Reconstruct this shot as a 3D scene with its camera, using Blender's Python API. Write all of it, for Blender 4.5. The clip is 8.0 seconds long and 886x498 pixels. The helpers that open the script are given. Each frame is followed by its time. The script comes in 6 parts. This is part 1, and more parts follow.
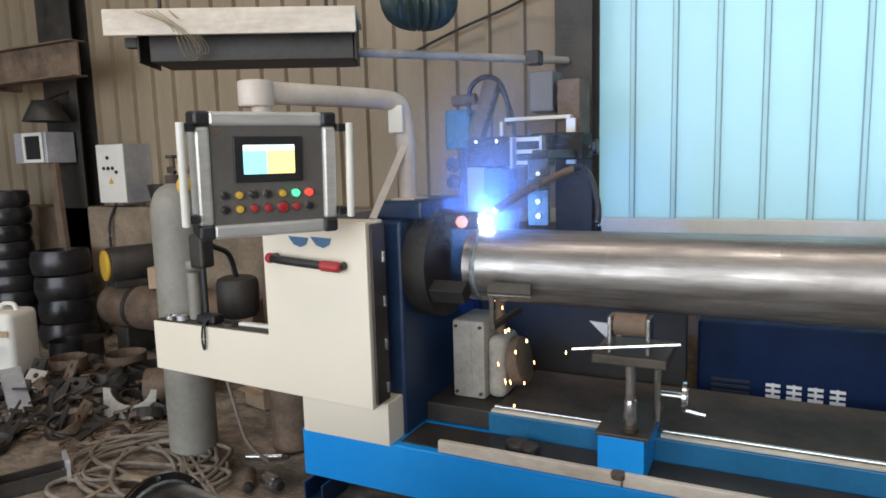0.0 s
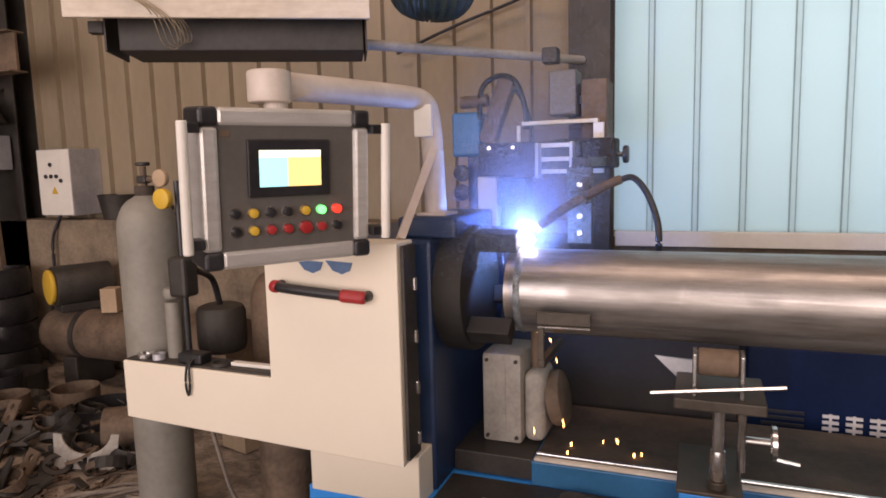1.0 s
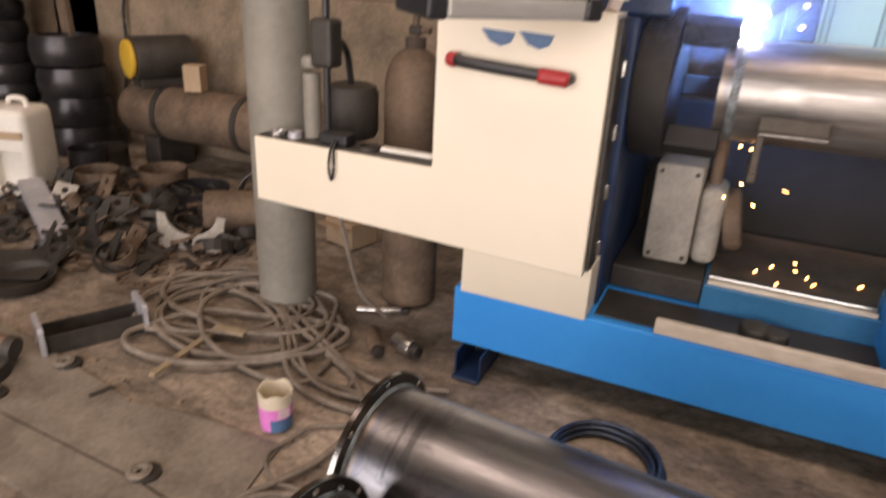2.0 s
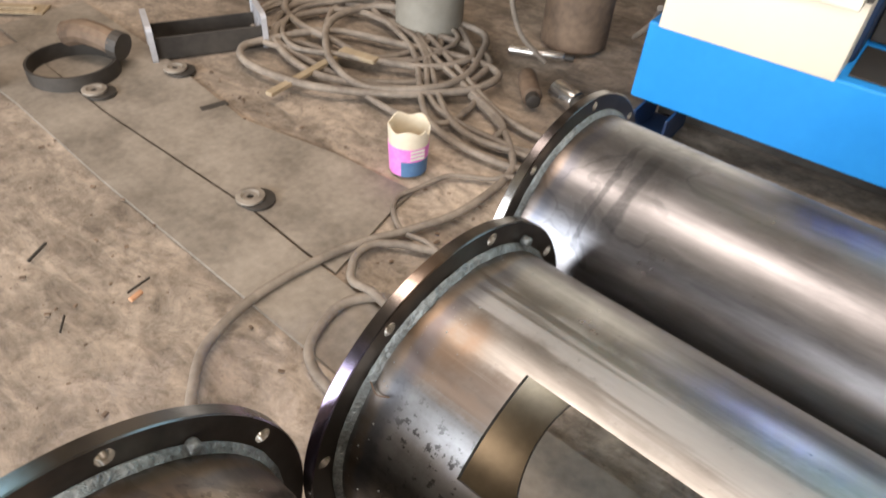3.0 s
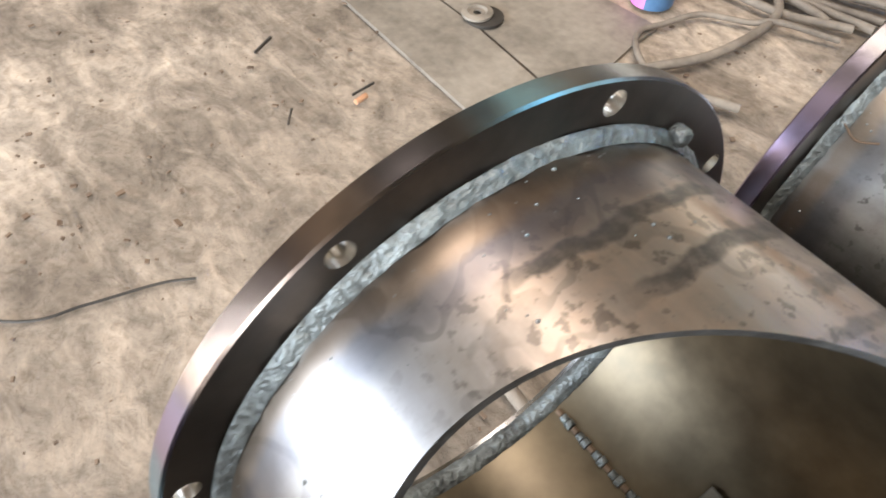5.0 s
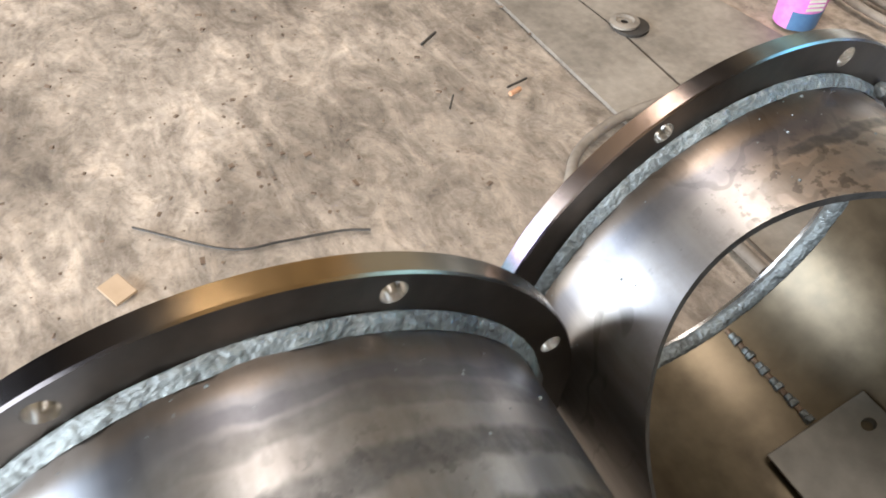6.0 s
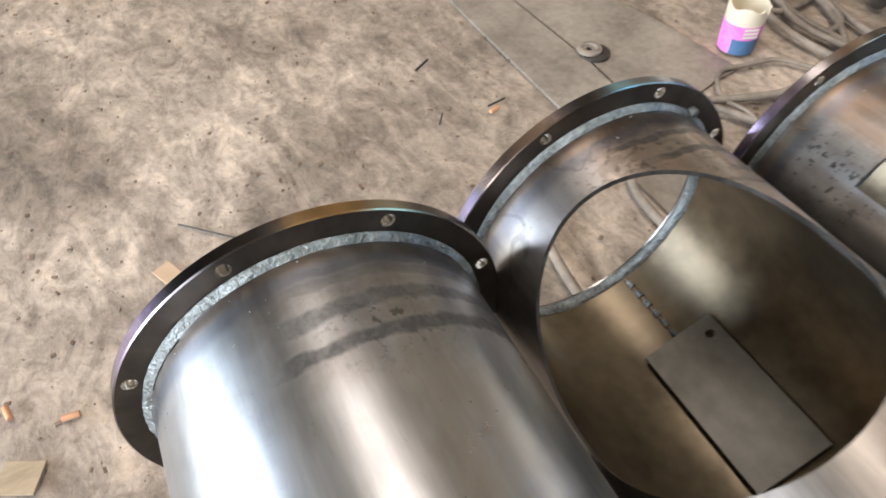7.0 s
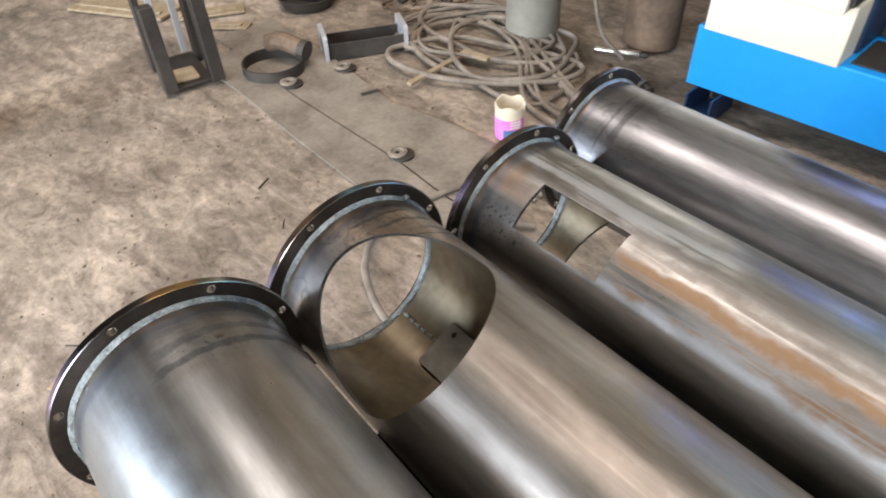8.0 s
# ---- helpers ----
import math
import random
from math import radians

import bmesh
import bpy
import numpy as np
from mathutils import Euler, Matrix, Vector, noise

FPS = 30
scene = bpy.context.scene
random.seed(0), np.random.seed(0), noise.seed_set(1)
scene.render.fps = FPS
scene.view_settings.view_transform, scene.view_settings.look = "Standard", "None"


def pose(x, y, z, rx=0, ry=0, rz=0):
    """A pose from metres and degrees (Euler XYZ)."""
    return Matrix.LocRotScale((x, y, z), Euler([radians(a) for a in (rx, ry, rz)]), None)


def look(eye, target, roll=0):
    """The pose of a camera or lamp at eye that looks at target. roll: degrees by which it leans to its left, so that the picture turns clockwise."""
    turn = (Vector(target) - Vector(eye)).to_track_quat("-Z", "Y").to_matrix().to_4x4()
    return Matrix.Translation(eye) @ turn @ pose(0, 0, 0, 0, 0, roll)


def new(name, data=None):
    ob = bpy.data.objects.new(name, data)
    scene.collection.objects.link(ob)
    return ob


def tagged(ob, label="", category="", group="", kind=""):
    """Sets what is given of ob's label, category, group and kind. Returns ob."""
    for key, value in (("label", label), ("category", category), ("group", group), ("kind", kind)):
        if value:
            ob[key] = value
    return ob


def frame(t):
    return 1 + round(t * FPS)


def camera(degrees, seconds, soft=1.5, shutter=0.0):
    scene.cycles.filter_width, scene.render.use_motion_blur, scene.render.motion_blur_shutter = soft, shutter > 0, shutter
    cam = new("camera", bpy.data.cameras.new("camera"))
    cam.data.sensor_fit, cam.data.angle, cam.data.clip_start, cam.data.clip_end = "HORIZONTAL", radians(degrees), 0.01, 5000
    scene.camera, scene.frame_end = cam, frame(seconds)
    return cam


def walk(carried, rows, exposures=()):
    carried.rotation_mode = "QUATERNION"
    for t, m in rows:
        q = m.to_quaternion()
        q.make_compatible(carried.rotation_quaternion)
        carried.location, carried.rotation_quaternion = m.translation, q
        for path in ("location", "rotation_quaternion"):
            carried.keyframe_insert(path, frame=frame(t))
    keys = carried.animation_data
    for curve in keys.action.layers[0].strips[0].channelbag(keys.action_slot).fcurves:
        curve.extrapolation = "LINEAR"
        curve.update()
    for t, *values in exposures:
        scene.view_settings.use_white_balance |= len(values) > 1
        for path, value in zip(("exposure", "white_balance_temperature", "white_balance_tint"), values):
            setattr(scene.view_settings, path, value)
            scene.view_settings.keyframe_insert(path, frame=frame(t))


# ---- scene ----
cam = camera(67.5, 8.0, soft=1.7, shutter=0.25)
PATH = [
    (0, (0.737, 0.845, 1.332), (-0.146, 2.62, 1.068), -1.6),
    (0.5, (0.496, 0.936, 1.324), (-0.324, 2.742, 1.07), -2.0),
    (1, (0.308, 1.058, 1.346), (-0.424, 2.902, 1.098), -1.5),
    (1.5, (0.07, 1.122, 1.318), (-0.598, 2.974, 0.966), 0.4),
    (2, (-0.199, 1.115, 1.196), (-0.943, 2.806, 0.43), 2.9),
    (2.2, (-0.267, 1.136, 1.13), (-1.068, 2.728, 0.222), 3.5),
    (3.3, (-0.4560, 1.3614, 0.8285), (-1.2816, 2.4971, -0.5958), 4.07),
    (3.5, (-0.4801, 1.3630, 0.7899), (-1.2931, 2.4484, -0.6801), 4.13),
    (4, (-0.5304, 1.3038, 0.7448), (-1.3557, 2.2742, -0.7970), 3.44),
    (4.5, (-0.5527, 1.2601, 0.7345), (-1.4176, 2.1505, -0.8337), 2.72),
    (4.7, (-0.5534, 1.2444, 0.7306), (-1.4435, 2.1081, -0.8384), 2.30),
    (5.8, (-0.5195, 1.0770, 0.7679), (-1.6017, 1.7694, -0.7649), 0.39),
    (6, (-0.5071, 1.0508, 0.7825), (-1.6115, 1.6939, -0.7559), -0.81),
    (6.5, (-0.4429, 1.0055, 0.8293), (-1.5783, 1.5989, -0.7066), -1.50),
    (7, (-0.3417, 0.9790, 0.9263), (-1.4771, 1.6345, -0.5841), -1.54),
    (7.5, (-0.2019, 0.9555, 1.0506), (-1.3016, 1.8161, -0.3811), 0.20),
    (8, (-0.0394, 0.9205, 1.1350), (-1.1342, 1.9498, -0.1847), -1.97),
]
# the clip's camera opens up as it turns to the floor
EXPOSURES = [(0.0, -0.3, 6600, 14), (0.3, -0.3, 6900, 17), (0.6, -0.36, 7250, 20), (1.0, -0.48, 8300, 36), (1.6, -0.38, 8900, 35), (2.2, 0.05, 7700, 24), (3.3, 0.94, 7150, 17), (4.7, 1.12, 6750, 13), (5.8, 1.0, 6600, 13), (7.2, 0.82, 6650, 14), (8.0, 0.8, 6650, 14)]
walk(cam, [(t, look(eye, target, roll)) for t, eye, target, roll in PATH], EXPOSURES)

# ---- light ----
world = bpy.data.worlds.new("sky")
scene.world = world
world.use_nodes = True
wn = world.node_tree.nodes
sky = wn.new("ShaderNodeTexSky")
sky.sky_type = "NISHITA"
sky.sun_disc = False
sky.sun_elevation, sky.sun_rotation = radians(38), radians(200)
world.node_tree.links.new(sky.outputs[0], wn["Background"].inputs[0])
wn["Background"].inputs[1].default_value = 0.1
sun_data = bpy.data.lights.new("sun", "SUN")
sun_data.energy, sun_data.angle, sun_data.color = 0.9, radians(14), (1, 0.96, 0.9)
sun = new("sun", sun_data)
sun.matrix_world = look((-3, -8, 8), (0, 0, 0))


def opening_light(name, eye, target, w, h, power, colour):
    data = bpy.data.lights.new(name, "AREA")
    data.shape, data.size, data.size_y, data.energy, data.color = "RECTANGLE", w, h, power, colour
    ob = new(name, data)
    ob.matrix_world = look(eye, target)
    return ob


opening_light("door_light", (-2.9, -4.45, 1.78), (-2.9, 0, 1.5), 4.2, 3.4, 340, (0.74, 0.88, 1.0))
opening_light("side_door_light", (2.0, -4.45, 2.55), (2.0, 0, 2.2), 4.7, 4.4, 400, (0.86, 0.95, 1.0))
opening_light("skylight_light", (-0.8, 1.4, 5.9), (-0.8, 1.4, 0), 7.0, 1.2, 172, (1.0, 0.92, 0.82))
opening_light("panel_light", (1.6, 5.7, 2.2), (1.6, 4.0, 2.2), 3.6, 3.0, 125, (0.66, 0.95, 1.0))
arc_data = bpy.data.lights.new("arc_light", "POINT")
arc_data.energy, arc_data.shadow_soft_size, arc_data.color = 36, 0.008, (0.1, 0.33, 1.0)
arc_lamp = new("arc_light", arc_data)
arc_lamp.location = (-0.245, 3.19, 1.115)


# ---- materials ----
def material(name, c1, c2, rough=0.6, metal=0.0, scale=8.0, fine=60.0, bump=0.15, stretch=(1, 1, 1), c3=None, spread=0.5, rvar=0.15, fine_amount=0.35):
    m = bpy.data.materials.new(name)
    m.use_nodes = True
    nt = m.node_tree
    n, l = nt.nodes, nt.links
    b = n["Principled BSDF"]
    co = n.new("ShaderNodeTexCoord")
    mp = n.new("ShaderNodeMapping")
    mp.inputs["Scale"].default_value = stretch
    l.new(co.outputs["Object"], mp.inputs[0])
    big = n.new("ShaderNodeTexNoise")
    big.inputs["Scale"].default_value, big.inputs["Detail"].default_value, big.inputs["Roughness"].default_value = scale, 6, 0.62
    small = n.new("ShaderNodeTexNoise")
    small.inputs["Scale"].default_value, small.inputs["Detail"].default_value = fine, 4
    l.new(mp.outputs[0], big.inputs[0])
    l.new(mp.outputs[0], small.inputs[0])
    ramp = n.new("ShaderNodeValToRGB")
    e = ramp.color_ramp.elements
    e[0].position, e[1].position = 0.5 - spread / 2, 0.5 + spread / 2
    e[0].color, e[1].color = (*c1, 1), (*c2, 1)
    if c3:
        x = e.new(0.5 + spread * 0.32)
        x.color = (*c3, 1)
    mixv = n.new("ShaderNodeMath")
    mixv.operation = "MULTIPLY_ADD"
    mixv.inputs[1].default_value = fine_amount
    sub = n.new("ShaderNodeMath")
    sub.operation = "SUBTRACT"
    sub.inputs[1].default_value = 0.5
    l.new(small.outputs[0], sub.inputs[0])
    l.new(sub.outputs[0], mixv.inputs[0])
    l.new(big.outputs[0], mixv.inputs[2])
    l.new(mixv.outputs[0], ramp.inputs[0])
    l.new(ramp.outputs[0], b.inputs["Base Color"])
    rr = n.new("ShaderNodeMapRange")
    rr.inputs[3].default_value, rr.inputs[4].default_value = max(0.03, rough - rvar), min(1, rough + rvar)
    l.new(mixv.outputs[0], rr.inputs[0])
    l.new(rr.outputs[0], b.inputs["Roughness"])
    b.inputs["Metallic"].default_value = metal
    if bump:
        bp = n.new("ShaderNodeBump")
        bp.inputs["Strength"].default_value, bp.inputs["Distance"].default_value = bump, 0.004
        l.new(mixv.outputs[0], bp.inputs["Height"])
        l.new(bp.outputs[0], b.inputs["Normal"])
    return m


def glowing(name, colour, strength, base=None):
    m = bpy.data.materials.new(name)
    m.use_nodes = True
    b = m.node_tree.nodes["Principled BSDF"]
    b.inputs["Base Color"].default_value = (*(base or colour), 1)
    b.inputs["Emission Color"].default_value = (*colour, 1)
    b.inputs["Emission Strength"].default_value = strength
    b.inputs["Roughness"].default_value = 0.4
    return m


def translucent(name, colour):
    m = bpy.data.materials.new(name)
    m.use_nodes = True
    n, l = m.node_tree.nodes, m.node_tree.links
    tr, df, mx = n.new("ShaderNodeBsdfTranslucent"), n["Principled BSDF"], n.new("ShaderNodeMixShader")
    noise_t = n.new("ShaderNodeTexNoise")
    noise_t.inputs["Scale"].default_value, noise_t.inputs["Detail"].default_value = 3.0, 5
    ramp = n.new("ShaderNodeValToRGB")
    ramp.color_ramp.elements[0].color = (*[c * 0.82 for c in colour], 1)
    ramp.color_ramp.elements[1].color = (*colour, 1)
    l.new(noise_t.outputs[0], ramp.inputs[0])
    l.new(ramp.outputs[0], tr.inputs[0])
    l.new(ramp.outputs[0], df.inputs["Base Color"])
    df.inputs["Roughness"].default_value = 0.35
    mx.inputs[0].default_value = 0.6
    l.new(df.outputs[0], mx.inputs[1])
    l.new(tr.outputs[0], mx.inputs[2])
    l.new(mx.outputs[0], n["Material Output"].inputs[0])
    return m


def floor_material():
    """Trodden dusty concrete: broad pale and dark patches, scuffs, fine dirt and pits."""
    m = bpy.data.materials.new("dusty_concrete")
    m.use_nodes = True
    n, l = m.node_tree.nodes, m.node_tree.links
    b = n["Principled BSDF"]
    co = n.new("ShaderNodeTexCoord")

    def tex(scale, detail, rough, distort=0.0, stretch=(1, 1, 1), turn=0.0):
        mp = n.new("ShaderNodeMapping")
        mp.inputs["Scale"].default_value = stretch
        mp.inputs["Rotation"].default_value = (0, 0, turn)
        l.new(co.outputs["Object"], mp.inputs[0])
        x = n.new("ShaderNodeTexNoise")
        for k, v in (("Scale", scale), ("Detail", detail), ("Roughness", rough), ("Distortion", distort)):
            x.inputs[k].default_value = v
        l.new(mp.outputs[0], x.inputs[0])
        return x.outputs[0]

    def ramp(src, *stops):
        r = n.new("ShaderNodeValToRGB")
        e = r.color_ramp.elements
        while len(e) < len(stops):
            e.new(0.5)
        for k, (at, c) in zip(e, stops):
            k.position, k.color = at, (*c, 1)
        l.new(src, r.inputs[0])
        return r.outputs[0]

    def mix(f, a, c, blend):
        x = n.new("ShaderNodeMix")
        x.data_type, x.blend_type = "RGBA", blend
        if isinstance(f, float):
            x.inputs[0].default_value = f
        else:
            l.new(f, x.inputs[0])
        l.new(a, x.inputs[6])
        l.new(c, x.inputs[7])
        return x.outputs[2]

    broad = ramp(tex(1.5, 9, 0.66, 0.5), (0.36, (0.185, 0.15, 0.119)), (0.5, (0.29, 0.239, 0.193)), (0.64, (0.43, 0.36, 0.297)))
    scuff = ramp(tex(5.0, 10, 0.7, 1.1, (1, 2.2, 1), 0.6), (0.36, (0.6, 0.58, 0.56)), (0.5, (0.95, 0.94, 0.925)), (0.64, (1.32, 1.29, 1.26)))
    smear = ramp(tex(13.0, 7, 0.66, 0.9, (1, 1.7, 1), -0.9), (0.36, (0.72, 0.7, 0.68)), (0.5, (1.0, 1.0, 1.0)), (0.64, (1.22, 1.2, 1.18)))
    dirt = ramp(tex(42.0, 7, 0.72, 0.4), (0.36, (0.7, 0.68, 0.65)), (0.5, (1.0, 1.0, 1.0)), (0.68, (1.12, 1.1, 1.08)))
    col = mix(1.0, broad, scuff, "MULTIPLY")
    col = mix(0.85, col, smear, "MULTIPLY")
    col = mix(0.85, col, dirt, "MULTIPLY")
    oil = ramp(tex(2.3, 5, 0.6, 0.3, (1, 1, 1), 1.1), (0.3, (0.55, 0.53, 0.52)), (0.42, (1, 1, 1)))
    col = mix(0.8, col, oil, "MULTIPLY")
    pits = ramp(tex(120.0, 2, 0.5), (0.27, (0.45, 0.43, 0.4)), (0.33, (1, 1, 1)))
    col = mix(0.35, col, pits, "MULTIPLY")
    l.new(col, b.inputs["Base Color"])
    b.inputs["Roughness"].default_value = 0.85
    bp = n.new("ShaderNodeBump")
    bp.inputs["Strength"].default_value, bp.inputs["Distance"].default_value = 0.45, 0.006
    l.new(mix(0.5, smear, dirt, "MIX"), bp.inputs["Height"])
    l.new(bp.outputs[0], b.inputs["Normal"])
    return m


CONCRETE = floor_material()
FLOOR_PLATE = material("worn_floor_plate", (0.145, 0.122, 0.098), (0.34, 0.292, 0.24), 0.6, 0.1, 5.0, 60, 0.4, spread=0.42)
DULL_SHEET = material("dull_brown_sheet", (0.09, 0.08, 0.07), (0.15, 0.13, 0.11), 0.7, 0, 1.3, 30, 0.05)
SHEET = material("cream_wall_sheet", (0.2, 0.155, 0.1), (0.36, 0.285, 0.195), 0.55, 0, 1.3, 30, 0.05, stretch=(1, 1, 0.35), spread=0.7)
PLASTER = material("rough_plaster", (0.09, 0.066, 0.045), (0.34, 0.255, 0.175), 0.9, 0, 3, 40, 0.6)
SKYLIGHT = translucent("translucent_sheet", (0.72, 0.9, 0.95))
SKYLIGHT_RIB = translucent("translucent_sheet_rib", (0.46, 0.56, 0.58))
DARK_STEEL = material("dark_steel", (0.025, 0.022, 0.02), (0.075, 0.065, 0.055), 0.55, 0.3, 6, 60, 0.2)
BLACK_IRON = material("black_elbow_iron", (0.018, 0.017, 0.018), (0.06, 0.055, 0.055), 0.32, 0.5, 5, 50, 0.1)
CREAM = material("cream_cabinet_paint", (0.79, 0.7, 0.55), (0.86, 0.78, 0.645), 0.42, 0, 1.6, 40, 0.04, spread=0.8, fine_amount=0.15)
BLUE = material("bright_blue_paint", (0.004, 0.28, 0.78), (0.012, 0.375, 0.92), 0.4, 0, 3, 40, 0.06, spread=0.7, fine_amount=0.2)
# darker copy of BLUE; the shade on the upper beam is in its colour
SHADED_BLUE = material("shaded_blue_paint", (0.006, 0.1, 0.2), (0.014, 0.19, 0.4), 0.45, 0, 4, 50, 0.08, spread=0.6)
WORN_CREAM = material("worn_cream_paint", (0.5, 0.42, 0.33), (0.8, 0.715, 0.6), 0.6, 0, 7, 60, 0.1, stretch=(0.4, 1, 1), spread=0.45)
PALE_CAST = material("pale_grey_casting", (0.25, 0.225, 0.19), (0.46, 0.42, 0.36), 0.7, 0, 9, 70, 0.2)
DEEP_NAVY = material("deep_navy_paint", (0.003, 0.01, 0.035), (0.008, 0.024, 0.07), 0.45, 0, 3, 40, 0.06, spread=0.7)
BLUE.node_tree.nodes["Principled BSDF"].inputs["Specular IOR Level"].default_value = 0.22
DEEP_NAVY.node_tree.nodes["Principled BSDF"].inputs["Specular IOR Level"].default_value = 0.15
NAVY = material("dark_blue_paint", (0.008, 0.022, 0.06), (0.02, 0.05, 0.12), 0.4, 0, 3, 40, 0.06, spread=0.7)
GREY_PAINT = material("grey_panel_face", (0.11, 0.1, 0.09), (0.16, 0.145, 0.13), 0.5, 0.2, 4, 80, 0.03)
ALU = material("aluminium_frame", (0.6, 0.58, 0.54), (0.82, 0.8, 0.76), 0.38, 0.55, 6, 90, 0.04, stretch=(1, 1, 6))
ARM = material("cream_arm_casting", (0.5, 0.42, 0.36), (0.68, 0.6, 0.53), 0.5, 0, 6, 40, 0.08)
BLACK_PLASTIC = material("black_plastic", (0.012, 0.012, 0.013), (0.03, 0.03, 0.032), 0.4, 0, 10, 80, 0.05)
CHROME = material("bright_steel", (0.5, 0.49, 0.47), (0.75, 0.73, 0.7), 0.22, 0.95, 8, 60, 0.04)
CYL_GREY = material("grey_gas_cylinder_paint", (0.19, 0.175, 0.145), (0.31, 0.29, 0.245), 0.6, 0, 4, 40, 0.12)
RUSTY = material("rusty_iron", (0.08, 0.054, 0.038), (0.25, 0.17, 0.115), 0.75, 0.2, 6, 50, 0.35)
WHITE_PLASTIC = material("white_plastic", (0.7, 0.66, 0.58), (0.82, 0.78, 0.7), 0.5, 0, 6, 40, 0.08)
PINK = material("pink_cup_label", (0.75, 0.16, 0.55), (0.85, 0.3, 0.66), 0.5, 0, 20, 80, 0.03)
LABEL_BLUE = material("blue_label", (0.05, 0.12, 0.25), (0.09, 0.2, 0.36), 0.5, 0, 10, 80, 0.02)
YELLOW = material("yellow_paint", (0.6, 0.34, 0.03), (0.75, 0.47, 0.06), 0.5, 0, 8, 40, 0.1)
RED = material("red_plastic", (0.35, 0.02, 0.02), (0.5, 0.04, 0.04), 0.4, 0, 8, 40, 0.03)
RUBBER = material("dusty_cable_rubber", (0.12, 0.095, 0.075), (0.3, 0.25, 0.2), 0.8, 0, 12, 60, 0.2)
CARDBOARD = material("cardboard", (0.38, 0.26, 0.16), (0.5, 0.36, 0.24), 0.85, 0, 8, 60, 0.1)
WELD = material("weld_bead_grey", (0.055, 0.058, 0.058), (0.36, 0.405, 0.415), 0.42, 0.55, 28, 260, 1.0, spread=0.55, fine_amount=0.6)
BLUED_WIRE = material("blued_wire", (0.04, 0.055, 0.08), (0.14, 0.18, 0.25), 0.35, 0.8, 14, 70, 0.15)
OILY_STEEL = material("oily_brown_steel", (0.035, 0.028, 0.022), (0.1, 0.08, 0.06), 0.5, 0.4, 7, 60, 0.2)
CUP_CREAM = material("cream_cup_plastic", (0.66, 0.57, 0.43), (0.8, 0.72, 0.57), 0.5, 0, 12, 60, 0.08)
STUB_ORANGE = material("orange_stub_paper", (0.42, 0.2, 0.1), (0.6, 0.34, 0.2), 0.8, 0, 30, 120, 0.05)
# near-black steel; the bench deck and the backing behind the bed use it as shade
BLACK_STEEL = material("black_steel", (0.012, 0.011, 0.01), (0.035, 0.031, 0.027), 0.7, 0.2, 5, 50, 0.3)
CUT_EDGE = material("torch_cut_edge", (0.06, 0.058, 0.056), (0.2, 0.195, 0.19), 0.5, 0.7, 30, 150, 0.6, spread=0.4)
INNER = material("brown_pipe_bore", (0.05, 0.042, 0.032), (0.25, 0.2, 0.135), 0.36, 0.85, 5, 60, 0.12, spread=0.6)
HOSE_GREEN = material("dark_green_hose", (0.012, 0.025, 0.022), (0.04, 0.06, 0.05), 0.5, 0, 8, 60, 0.1)
GALVANISED = material("pale_cut_plate", (0.4, 0.4, 0.42), (0.6, 0.6, 0.63), 0.45, 0.4, 10, 60, 0.08)
WOOD = material("grey_scrap_wood", (0.24, 0.18, 0.11), (0.42, 0.33, 0.22), 0.8, 0, 9, 70, 0.2, stretch=(4, 1, 1))


